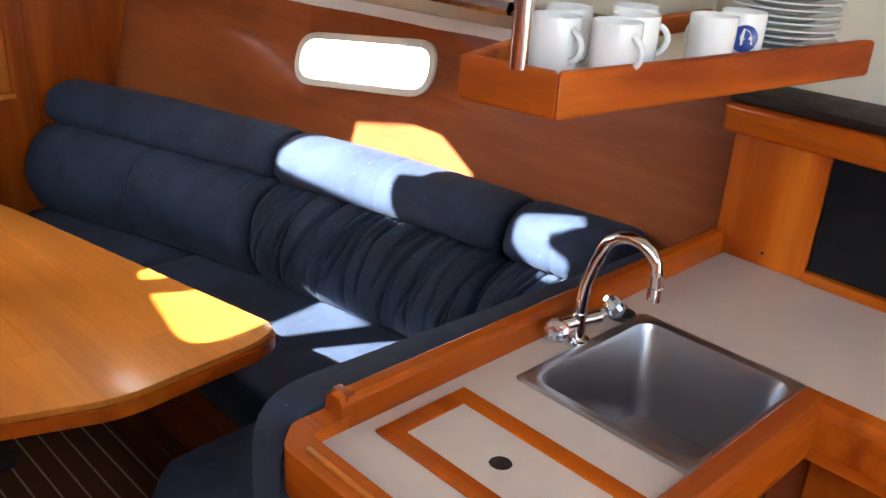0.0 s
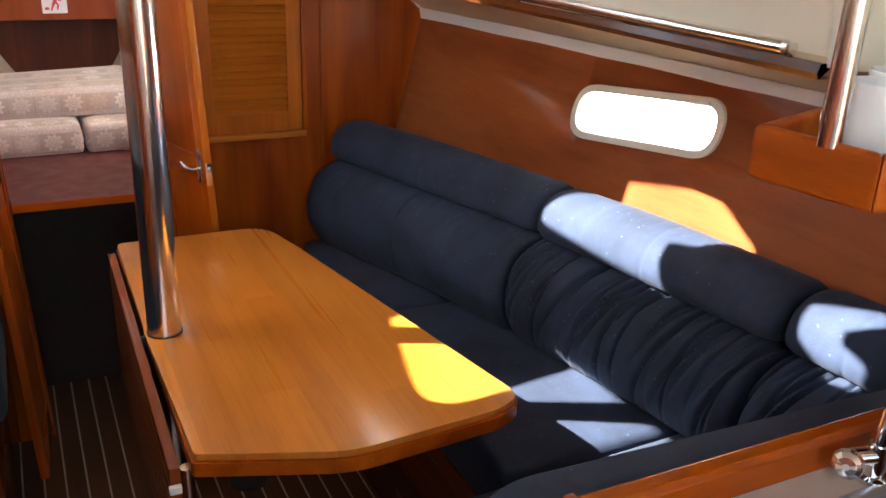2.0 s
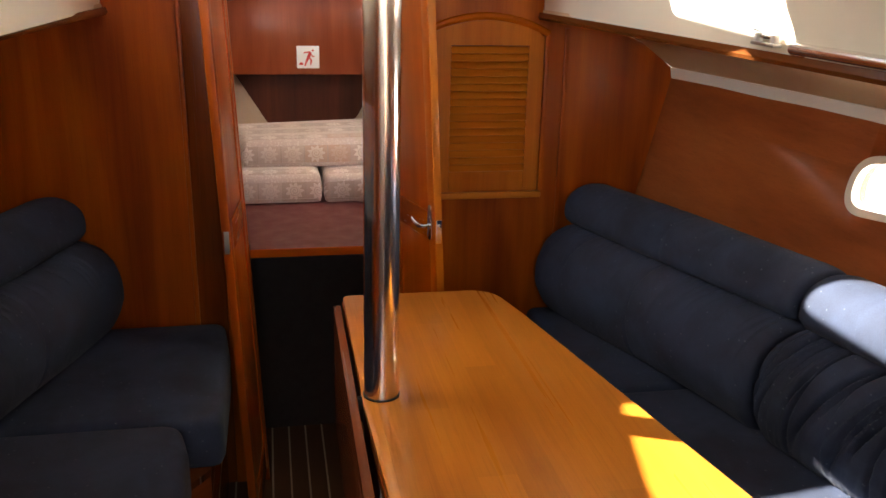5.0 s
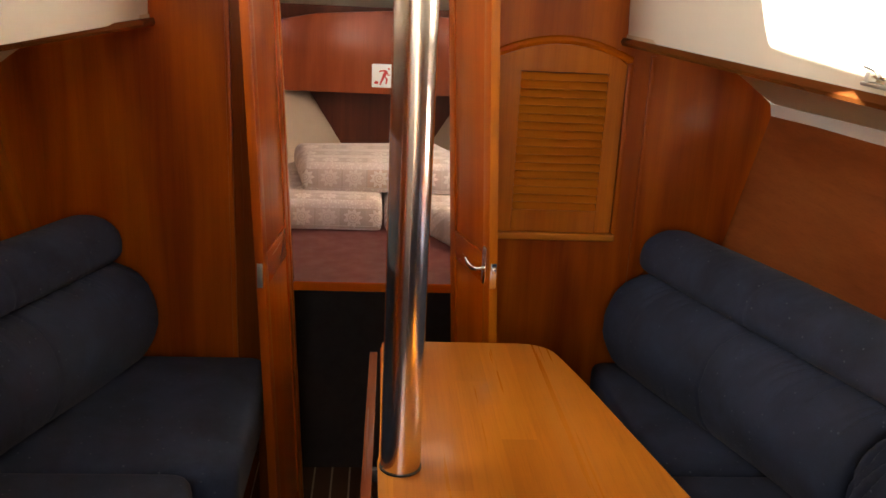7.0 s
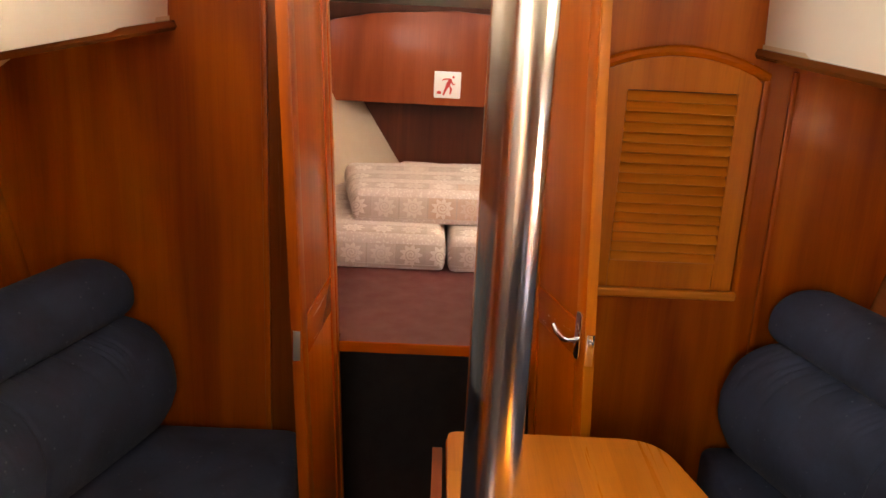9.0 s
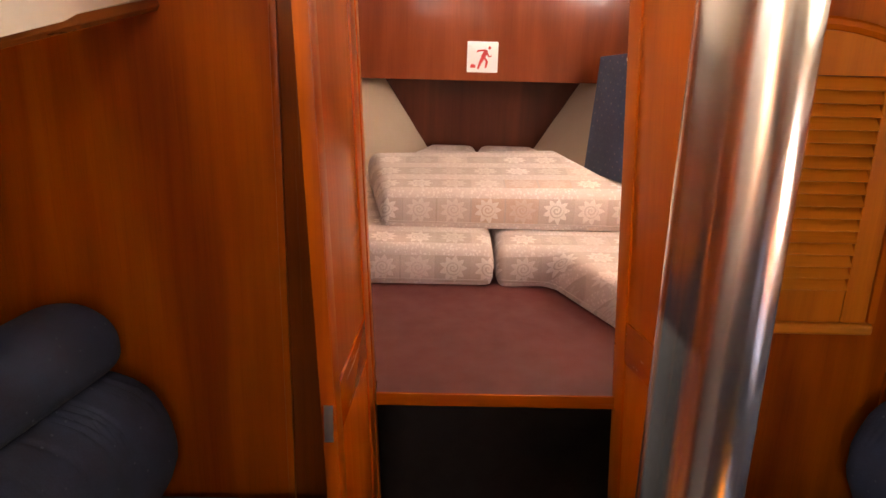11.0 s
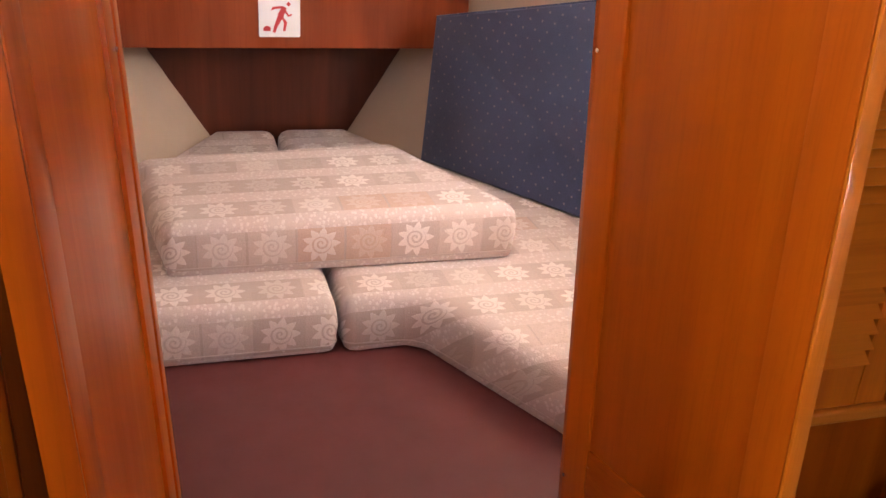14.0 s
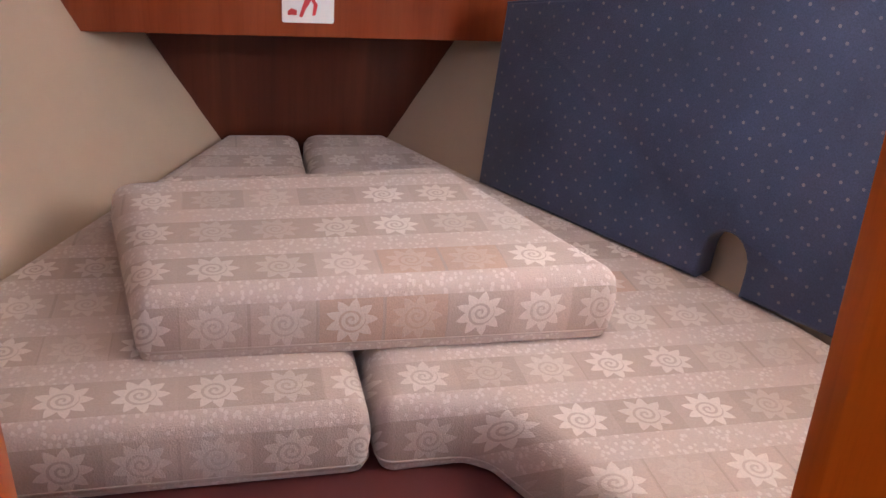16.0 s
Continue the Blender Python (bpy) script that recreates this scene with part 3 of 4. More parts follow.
glow = structure("backdrop_water_glare", box(2.6, 2.62, -2, 5, -1.5, 4.0), GLARE, "bright overexposed water and sky outside", "backdrop")
glow.visible_shadow = False

# hand rail along the ledge
rail = thing("hand_rail", (1.1, 1.8, 1.36), "polished steel hand rail along the ledge", "rail")


def ledge_x(y):
    return CL + 0.556 + 0.45 * (half(1.2, y) - 0.945)


part("bar", tube([(ledge_x(y) - 0.010, y, 1.3605) for y in (1.13, 1.25, 1.4, 1.6, 1.74)], 0.0095, 16), STEEL, rail)
for y in (1.14, 1.42, 1.73):
    part("bracket", box(ledge_x(y) - 0.012, ledge_x(y) + 0.012, y - 0.018, y + 0.018, 1.3495, 1.366, 0.004), STEEL, rail)

# metal stay on the coachroof side above the ledge
st = thing("window_stay", (1.066, 1.80, 1.352), "small pale metal stay on the coachroof ledge", "fitting")
part("base", box(1.052, 1.068, 1.765, 1.835, 1.3585, 1.364, 0.002), STEEL_DULL, st)
for y in (1.775, 1.825):
    part("lug", box(1.054, 1.066, y - 0.006, y + 0.006, 1.3642, 1.378, 0.002), WHITE, st)
part("pin", tube([(1.060, 1.769, 1.372), (1.060, 1.831, 1.372)], 0.003, 10), STEEL, st)
part("arm", tube([(1.060, 1.80, 1.372), (1.058, 1.81, 1.381), (1.056, 1.835, 1.384)], 0.0035, 10), STEEL_DULL, st)

# ---- louvred locker door on the bulkhead ----
lv = thing("louvred_locker_door", (0.855, BULK, 0.86), "arched varnished teak locker door with louvred panel", "door")
AX0, AX1 = 0.672, 1.012
LX0, LX1, LZ0, LZ1 = 0.747, 0.958, 0.927, 1.265


def arch(x):
    return 1.286 + 0.044 * (1 - ((x - 0.842) / 0.17) ** 2)


fr = bmesh.new()
n = 12
xs = [AX0 + (AX1 - AX0) * i / n for i in range(n + 1)]
prism([(AX0, 0.868), (LX0, 0.868), (LX0, 1.28), (AX0, 1.285)], "y", BULK - 0.018, BULK, 0.001, 1, fr)
prism([(LX1, 0.868), (AX1 - 0.012, 0.868), (AX1 - 0.012, 1.285), (LX1, 1.28)], "y", BULK - 0.018, BULK, 0.001, 1, fr)
prism([(LX0, 0.868), (LX1, 0.868), (LX1, LZ0), (LX0, LZ0)], "y", BULK - 0.018, BULK, 0.001, 1, fr)
prism([(AX0, LZ1), (AX1 - 0.012, LZ1)] + [(min(x, AX1 - 0.012), arch(x)) for x in reversed(xs)], "y", BULK - 0.0185, BULK, 0, 1, fr)
part("door_frame", fr, TEAK_LIGHT, lv)
# dark sheet gives the shaded gaps between the slats
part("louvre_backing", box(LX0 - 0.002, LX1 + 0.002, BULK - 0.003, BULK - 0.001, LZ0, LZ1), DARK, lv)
SL = 17
for i in range(SL):
    z = LZ0 + (LZ1 - LZ0) * (i + 0.5) / SL
    p = (LZ1 - LZ0) / SL
    part("slat", prism([(BULK - 0.0240, z - 0.50 * p), (BULK - 0.0205, z - 0.58 * p), (BULK - 0.0035, z + 0.22 * p), (BULK - 0.0055, z + 0.34 * p)], "x", LX0, LX1), TEAK_LIT_X, lv)
mould = bmesh.new()
tube([(x, BULK - 0.010, arch(x) + 0.009) for x in xs], 0.0105, 8, bm=mould)
part("arch_moulding", mould, TEAK_X, lv)
part("bottom_moulding", box(AX0, AX1, BULK - 0.024, BULK, 0.848, 0.8665, 0.005, 3), TEAK_LIT_X, lv)
part("side_moulding", box(AX1 - 0.010, AX1 + 0.004, BULK - 0.020, BULK, 0.867, 1.292, 0.004), TEAK, lv)

# ---- the two leaves of the forward door, swung open into the saloon ----
def leaf(name, hx, fx, fy, sign, label, lipping, hang=0.0):
    """hx: x of the hinge end, fx: of the free end, of the face towards the doorway; sign: side on which the leaf's thickness lies."""
    hy, z0, z1, th = 2.792, 0.05, 1.60, 0.021
    ob = thing(name, (hx, hy, z0), label, "door", kind="structure")
    way = Vector((fx - hx, fy - hy, 0))
    length = way.length
    way.normalize()
    out = Vector((way.y, -way.x, 0))
    if out.x * sign < 0:
        out = -out

    def block(u0, u1, d0, d1, za, zb, w=0.002):
        own = bmesh.new()
        vs = [own.verts.new(Vector((hx, hy, 0)) + way * u + out * d + Vector((hang * (1.0 - z), 0, z))) for u, d, z in
              ((u0, d0, za), (u1, d0, za), (u1, d1, za), (u0, d1, za), (u0, d0, zb), (u1, d0, zb), (u1, d1, zb), (u0, d1, zb))]
        for q in ((0, 1, 2, 3), (4, 5, 6, 7), (0, 1, 5, 4), (1, 2, 6, 5), (2, 3, 7, 6), (3, 0, 4, 7)):
            own.faces.new([vs[k] for k in q])
        bmesh.ops.recalc_face_normals(own, faces=own.faces)
        return bevel(own, w, 2)

    s = 0.036
    for u0, u1 in ((0, s), (length - s, length)):
        part("stile", block(u0, u1, 0, th, z0, z1), TEAK_DOOR, ob)
    for za, zb in ((z0, z0 + 0.09), (0.80, 0.872), (z1 - 0.08, z1)):
        part("cross_rail", block(s + 0.0005, length - s - 0.0005, 0.0008, th - 0.0008, za, zb, 0.001), TEAK_Y, ob)
    for za, zb in ((z0 + 0.09, 0.80), (0.872, z1 - 0.08)):
        part("panel", block(s - 0.003, length - s + 0.003, 0.004, th - 0.004, za, zb, 0.001), TEAK_DOOR, ob)
    part("edge_strip", block(length + 0.0004, length + 0.003, 0.001, th - 0.001, z0, z1, 0.0006), lipping, ob)
    for z in (0.82, 1.28):
        part("hinge_screw", tube([Vector((hx + hang * (1.0 - z), hy, z)) + way * 0.004 - out * 0.0015, Vector((hx + hang * (1.0 - z), hy, z)) + way * 0.004 + out * 0.002], 0.0022, 10), CHROME, ob)
    return ob, way, out, length


door_r, way_r, out_r, len_r = leaf("door_1", 0.589, 0.658, 2.544, 1, "narrow varnished teak door leaf, swung open", TEAK_LIGHT, HANG)
door_l, way_l, out_l, len_l = leaf("door_2", 0.191, 0.167, 2.51, -1, "narrow varnished teak door leaf, folded open", TEAK, 0.04)
o = Vector((0.589 + 0.15 * HANG, 2.792, 0)) + way_r * (len_r - 0.022)
hb = part("handle_plate", prism(rounded([(-0.011, -0.045), (0.011, -0.045), (0.011, 0.045), (-0.011, 0.045)], 0.009, 4), "y", 0, 0.004, 0.001), CHROME, door_r, "chrome lever handle plate")
turn = Matrix.Translation(o + Vector((0, 0, 0.850))) @ Matrix((( way_r.x, -out_r.x, 0, 0), (way_r.y, -out_r.y, 0, 0), (0, 0, 1, 0), (0, 0, 0, 1)))
hb.data.transform(turn)
lever = [o - out_r * 0.004 + Vector((0, 0, 0.842)), o - out_r * 0.022 + Vector((0, 0, 0.842)), o - out_r * 0.028 - way_r * 0.008 + Vector((0, 0, 0.842)), o - out_r * 0.028 - way_r * 0.034 + Vector((0, 0, 0.845)), o - out_r * 0.026 - way_r * 0.054 + Vector((0, 0, 0.850))]
AT[hb] = Matrix.Identity(4)
part("lever", tube(lever, [0.005, 0.005, 0.0055, 0.005, 0.004], 14), CHROME, hb)
e = Vector((0.589 + 0.15 * HANG, 2.792, 0)) + way_r * (len_r + 0.004) + out_r * 0.0105
part("latch_plate", box(e.x - 0.007, e.x + 0.007, e.y - 0.0015, e.y + 0.0015, 0.80, 0.86, 0.0005), CHROME, door_r, "steel latch plate")
part("latch_bolt", box(e.x - 0.004, e.x + 0.004, e.y - 0.010, e.y, 0.838, 0.850, 0.002), CHROME, door_r)
e = Vector((0.191 + 0.165 * 0.04, 2.792, 0)) + way_l * (len_l + 0.004) + out_l * 0.0105
part("strike_plate", box(e.x - 0.006, e.x + 0.006, e.y - 0.002, e.y + 0.002, 0.805, 0.86, 0.0005), STEEL_DULL, door_l, "dull metal strike plate")

# ---- compression post ----
post = thing("compression_post", (0.460, 1.957, 0), "polished stainless steel compression post through the table", "post")
part("tube", tube([(0.460, 1.957, 0.0), (0.460, 1.957, 1.82)], 0.0325, 48), STEEL, post)
part("collar", tube([(0.460, 1.957, 0.699), (0.460, 1.957, 0.703)], 0.0345, 40), RUBBER, post)

# ---- saloon table ----
tb = thing("saloon_table", (0.68, 1.95, 0), "honey-coloured varnished teak table with rounded corners", "table")
top = rounded([(0.430, 2.470), (0.795, 2.467), (0.835, 2.30), (0.995, 1.482), (0.93, 1.456), (0.66, 1.436), (0.432, 1.522), (0.4225, 1.95), (0.4225, 1.975), (0.425, 1.99)],
              [0.02, 0.085, 0.10, 0.075, 0.10, 0.22, 0.012, 0.0, 0.0, 0.0])
part("tabletop", prism(top, "z", 0.688, 0.70, 0.003), TABLE, tb)
lip = rounded([(0.427, 2.475), (0.798, 2.472), (0.84, 2.30), (1.000, 1.479), (0.932, 1.450), (0.66, 1.430), (0.427, 1.517)], [0.02, 0.085, 0.10, 0.075, 0.10, 0.22, 0.012])
part("edge_moulding", prism(lip, "z", 0.662, 0.6875, 0.007, 3), TEAK_Y, tb)
part("folded_leaf", prism(rounded([(0.391, 1.505), (0.408, 1.503), (0.421, 2.425), (0.404, 2.425)], 0.003), "z", 0.38, 0.694, 0.004), TEAK_RED, tb, "reddish folded leaf hanging at the side")
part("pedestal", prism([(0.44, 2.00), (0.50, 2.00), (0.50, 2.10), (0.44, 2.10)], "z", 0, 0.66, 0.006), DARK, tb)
part("leg", tube([(0.424, 1.548, 0.0), (0.424, 1.548, 0.662)], 0.011, 16), STEEL, tb)
part("leaf_bracket", box(0.388, 0.407, 1.492, 1.502, 0.655, 0.668, 0.002), WHITE, tb)
part("leaf_stay", box(0.414, 0.4245, 1.945, 1.955, 0.676, 0.700, 0.002), RUBBER, tb)

# ---- settees ----
SEAT = 0.52
BACK = [(0.93, 1.435), (1.20, 1.405), (1.445, 1.368), (1.75, 1.318), (2.04, 1.255), (2.40, 1.145), (2.78, 1.020)]


def back_x(y):
    for (a, p), (b, q) in zip(BACK, BACK[1:]):
        if y <= b:
            u = (y - a) / (b - a)
            return p + (q - p) * u
    return BACK[-1][1]


def smooth_section(pts, per=4):
    """A closed, rounded outline through the points (Catmull-Rom)."""
    out = []
    n = len(pts)
    for i in range(n):
        p0, p1, p2, p3 = (Vector(pts[(i + k) % n]) for k in (-1, 0, 1, 2))
        for k in range(per):
            u = k / per
            out.append(tuple(0.5 * (2 * p1 + (p2 - p0) * u + (2 * p0 - 5 * p1 + 4 * p2 - p3) * u * u + (3 * p1 - p0 - 3 * p2 + p3) * u ** 3)))
    return out


LOWER_OUTLINE = [(0.020, 0.522), (-0.028, 0.580), (-0.040, 0.660), (-0.008, 0.745), (0.065, 0.785), (0.16, 0.77), (0.19, 0.66), (0.12, 0.524)]
LOWER = smooth_section(LOWER_OUTLINE)
LOWER_FINE = smooth_section(LOWER_OUTLINE, 9)
UPPER = smooth_section([(0.048, 0.786), (0.034, 0.822), (0.050, 0.868), (0.100, 0.897), (0.160, 0.890), (0.205, 0.845), (0.20, 0.79), (0.12, 0.776)])


def roll(section, y0, y1, side, steps, pleat=0.0, seed=0, round_end=0.035):
    """A padded roll along the hull from y0 to y1, softly rounded at its ends, with gathers of the cloth."""
    rng = random.Random(seed)
    cx, cz = (sum(p[k] for p in section) / len(section) for k in (0, 1))
    rings = []
    phase = [rng.uniform(0, 6.28) for _ in section]
    gathered = pleat > 0.005
    gathers = [(rng.uniform(y0, y1), rng.uniform(0.0028, 0.0050), rng.uniform(0.45, 1.1), rng.uniform(-0.50, -0.12), rng.uniform(0.05, 0.26) if gathered else rng.uniform(0.02, 0.12)) for _ in range(int((52 if gathered else 38) * (y1 - y0) / 0.6))]
    seams = [] if gathered else [y0 + (y1 - y0) * 0.5]
    for i in range(steps + 1):
        y = y0 + (y1 - y0) * i / steps
        e = min(y - y0, y1 - y)
        k = 1.0 if e > round_end else 0.80 + 0.20 * math.sqrt(max(0, 1 - (1 - e / round_end) ** 2))
        ring = []
        near = [g for g in gathers if abs(g[0] - y) < 0.18]
        for j, (u, z) in enumerate(section):
            du, dz = (u - cx) * k, (z - cz) * k
            dent = 0.0
            for gy, gw, gs, slant, reach in near:
                q = (y - gy - slant * (z - 0.79)) / gw
                if abs(q) < 3:
                    fade = 0.10 + 0.90 * min(1, max(0, (z - 0.785 + reach) / 0.06)) if section is not UPPER else 0.35
                    dent += gs * math.exp(-q * q) * fade
            for sy in seams:
                dent += 1.3 * math.exp(-((y - sy) / 0.004) ** 2)
            wob = 1 + 0.02 * math.sin(9 * y + phase[j] * 0.2 + 5 * z) - pleat * min(dent, 1.6) / 0.08
            x = back_x(y) + cx + du * wob
            ring.append((x if side > 0 else 2 * CL - x, y, cz + dz * wob))
        rings.append(ring)
    return loft(rings)


def back_cushion(y0, y1, side, pleat, seed, label, group):
    ym = (y0 + y1) / 2
    x = back_x(ym) + 0.1
    ob = thing("back_cushion", (x if side > 0 else 2 * CL - x, ym, SEAT), label, "cushion", group)
    part("lower_roll", roll(LOWER_FINE if pleat > 0.005 else LOWER, y0 + 0.002, y1 - 0.002, side, int(640 * (y1 - y0)), pleat, seed), VELVET, ob)
    part("headrest_roll", roll(UPPER, y0 + 0.004, y1 - 0.004, side, int(200 * (y1 - y0)), 0.0016, seed + 50), VELVET, ob)
    return ob


LAB = "blue velvet back cushion of two padded rolls"
back_cushion(1.985, 2.755, 1, 0.0030, 3, LAB + ", smooth", "starboard back cushions")
back_cushion(1.335, 1.975, 1, 0.009, 7, LAB + ", gathered and sunlit", "starboard back cushions")
back_cushion(1.075, 1.325, 1, 0.009, 11, "short " + LAB, "starboard back cushions")
back_cushion(2.02, 2.755, -1, 0.0030, 5, LAB + ", in shade", "port back cushions")
back_cushion(1.25, 2.01, -1, 0.0060, 9, LAB + ", gathered", "port back cushions")


def pad(poly, z0, z1, r=0.03, crown=0.008):
    """A seat cushion of rounded outline with soft edges and a slightly domed top."""
    own = bmesh.new()
    cx, cy = (sum(p[k] for p in poly) / len(poly) for k in (0, 1))
    rows = []
    prof = [(0.012, z0), (0.0, z0 + 0.02), (0.0, z1 - r)] + [(r * (1 - math.cos(a)), z1 - r + r * math.sin(a)) for a in (0.4, 0.8, 1.2, 1.5708)]
    prof += [(r * 2.2, z1 + crown * 0.5), (r * 4, z1 + crown)]
    for inset, z in prof:
        ring = []
        for x, y in poly:
            d = Vector((cx - x, cy - y))
            m = min(inset, d.length * 0.8) / d.length
            ring.append(own.verts.new((x + d.x * m, y + d.y * m, z)))
        rows.append(ring)
    skin(own, rows)
    return own


def settee_base(name, poly, label):
    ob = thing(name, (*[sum(p[k] for p in poly) / len(poly) for k in (0, 1)], 0), label, "settee")
    part("plinth", prism(poly, "z", 0.0, 0.375, 0.004), TEAK_RED, ob)
    part("seat_board", prism(poly, "z", 0.3755, 0.392), TEAK_DARK, ob)
    return ob


settee_base("starboard_settee", [(1.00, 1.49), (1.00, 2.79), (1.20, 2.79), (1.42, 2.0), (1.50, 1.40), (1.50, 1.00), (0.72, 1.00), (0.72, 1.44), (0.96, 1.46)], "L-shaped settee base of dark varnished wood")
settee_base("port_settee", [(0.115, 2.79), (0.115, 2.24), (0.055, 2.16), (0.055, 1.15), (-0.45, 1.15), (-0.42, 2.2), (-0.25, 2.79)], "settee base of dark varnished wood along the hull")


def seat(poly, r, label, group, lo=0.394, hi=SEAT):
    ob = thing("seat_cushion", (*[sum(p[k] for p in poly) / len(poly) for k in (0, 1)], lo), label, "cushion", group)
    part("cover", pad(rounded(poly, r, 5), lo, hi), VELVET, ob)
    return ob


SB = "starboard seat cushions"
seat([(0.985, 2.245), (0.985, 2.785), (1.13, 2.785), (1.305, 2.245)], 0.03, "flat dark blue velvet seat cushion", SB)
seat([(0.985, 1.50), (0.985, 2.238), (1.305, 2.238), (1.43, 1.70), (1.455, 1.50)], 0.03, "flat dark blue velvet seat cushion with sun patches", SB)
seat([(0.685, 1.035), (0.675, 1.40), (0.74, 1.475), (1.44, 1.494), (1.46, 1.035)], [0.03, 0.06, 0.05, 0.03, 0.03], "dark blue velvet seat cushion of the settee's short arm", SB)
PS = "port seat cushions"
seat([(0.148, 2.24), (0.150, 2.60), (0.132, 2.785), (-0.25, 2.785), (-0.42, 2.24)], [0.03, 0.03, 0.03, 0.02, 0.02], "flat dark blue velvet seat cushion", PS)
seat([(0.080, 1.20), (0.085, 2.12), (0.060, 2.232), (-0.42, 2.232), (-0.48, 1.20)], [0.03, 0.06, 0.05, 0.02, 0.02], "flat dark blue velvet seat cushion", PS, 0.394, 0.525)

# upholstered back of the short arm, against the galley
ab = thing("arm_back_cushion", (1.05, 0.99, SEAT), "slim blue velvet backrest behind the galley fiddle", "cushion")
prof = rounded([(0.632, 0.40), (1.47, 0.40), (1.47, 0.912), (0.632, 0.940)], [0.02, 0.02, 0.02, 0.075], 8)
part("cover", prism(prof, "y", 0.940, 1.000, 0.024, 5), VELVET, ab)

# black fitting on the sole under the table
fp = thing("floor_fitting", (0.70, 2.37, 0), "round black fitting on the cabin sole", "fitting")
part("ring", tube([(0.70, 2.37, 0.0), (0.70, 2.37, 0.010), (0.70, 2.37, 0.014)], [0.055, 0.055, 0.048], 32), RUBBER, fp)

# chart table corner
ct = thing("chart_table", (-0.2, 1.4, 0), "varnished teak chart table with raised edge", "table")
part("body", box(-0.44, -0.035, 1.12, 1.595, 0.0, 0.728, 0.006), TEAK, ct)
part("lid", box(-0.44, -0.044, 1.13, 1.586, 0.7285, 0.738, 0.003), TEAK_X, ct)
for b in ((-0.45, -0.022, 1.587, 1.612), (-0.043, -0.022, 1.12, 1.586)):
    part("edge_lip", box(*b, 0.729, 0.752, 0.006, 3), TEAK_X, ct)

# ---- galley ----
cn = thing("galley_counter", (1.0, 0.7, 0), "L-shaped galley counter with beige laminate top and teak fiddles", "counter")
part("end_panel", box(0.640, 0.660, 0.575, 0.900, 0.0, 0.880, 0.003), TEAK_RED, cn)
part("front_panel", box(0.660, 1.226, 0.612, 0.628, 0.0, 0.880, 0.002), TEAK_RED, cn)
part("back_panel", box(0.660, 1.55, 0.880, 0.902, 0.0, 0.880, 0.002), TEAK, cn)
part("side_panel", box(1.227, 1.243, -0.60, 0.628, 0.0, 0.880, 0.002), TEAK_RED, cn)
part("cupboard_door", prism(rounded([(0.30, 0.50), (0.562, 0.50), (0.562, 0.866), (0.30, 0.866)], 0.012), "x", 1.211, 1.2265, 0.003), TEAK, cn)
part("knob", tube([(1.2105, 0.484, 0.852), (1.203, 0.484, 0.852), (1.199, 0.484, 0.852), (1.191, 0.484, 0.852), (1.188, 0.484, 0.852)], [0.005, 0.005, 0.0115, 0.0105, 0.006], 20), CHROME, cn, "round chrome knob")
SX0, SX1, SY0, SY1 = 0.937, 1.231, 0.587, 0.858
for b in ((0.652, SX0 + 0.012, 0.596, 0.9045), (SX0 + 0.012, SX1 - 0.012, SY1 - 0.012, 0.9045), (SX1 - 0.012, 1.60, 0.596, 0.9045), (1.21, 1.60, -0.60, 0.596)):
    part("worktop_panel", box(*b, 0.881, 0.915), LAMINATE, cn, "beige laminate worktop", False)
fd = prism([(0.905, 0.885), (0.905, 0.948), (0.911, 0.956), (0.926, 0.957), (0.936, 0.950), (0.936, 0.885)], "x", 0.693, 1.545, 0.002)
part("back_fiddle", fd, TEAK_X, cn)
cor = rounded([(0.612, 0.600), (0.650, 0.600), (0.650, 0.904), (0.7035, 0.9045), (0.7035, 0.936), (0.645, 0.936), (0.612, 0.905)], [0, 0, 0.004, 0, 0, 0.03, 0.03], 5)
part("end_fiddle", prism(cor, "z", 0.872, 0.932, 0.006, 3), TEAK_Y, cn)
part("end_bead", box(0.627, 0.634, 0.60, 0.885, 0.930, 0.9355, 0.002), TEAK_LIGHT, cn)
part("fiddle_return", prism([(0.690, 0.933), (0.7035, 0.957), (0.715, 0.957), (0.715, 0.933)], "y", 0.906, 0.936, 0.002), TEAK, cn)


def corner_sweep(sec, x0, y1):
    """A moulding along the front edge of the worktop, mitred into the side edge that runs aft; sec: (distance into the worktop, z)."""
    return loft([[(x0, 0.553 + d, z) for d, z in sec], [(1.166 + d, 0.553 + d, z) for d, z in sec], [(1.166 + d, y1, z) for d, z in sec]])


part("front_fiddle", corner_sweep([(0.0, 0.872), (-0.001, 0.918), (0.003, 0.928), (0.010, 0.934), (0.034, 0.934), (0.040, 0.929), (0.041, 0.872)], 0.652, -0.60), TEAK_X, cn)
part("inner_ledge", corner_sweep([(0.006, 0.851), (0.004, 0.866), (0.009, 0.8715), (0.055, 0.8715), (0.055, 0.851)], 0.652, -0.60), TEAK_Y, cn)

# sink
sk = thing("galley_sink", (1.085, 0.72, 0.915), "square brushed steel sink let into the worktop", "sink")
own = bmesh.new()
rect = lambda m: [(SX0 + m, SY0 + m), (SX1 - m, SY0 + m), (SX1 - m, SY1 - m), (SX0 + m, SY1 - m)]
rows = []
for m, r, z in ((0.0, 0.012, 0.916), (0.004, 0.014, 0.9195), (0.014, 0.030, 0.9195), (0.018, 0.032, 0.9175), (0.021, 0.034, 0.908), (0.030, 0.040, 0.80), (0.036, 0.042, 0.775), (0.055, 0.05, 0.766), (0.105, 0.03, 0.765)):
    rows.append([own.verts.new((x, y, z)) for x, y in rounded(rect(m), r, 7)])
skin(own, rows, False)
own.faces.new(rows[-1])
part("basin", own, BRUSHED, sk)
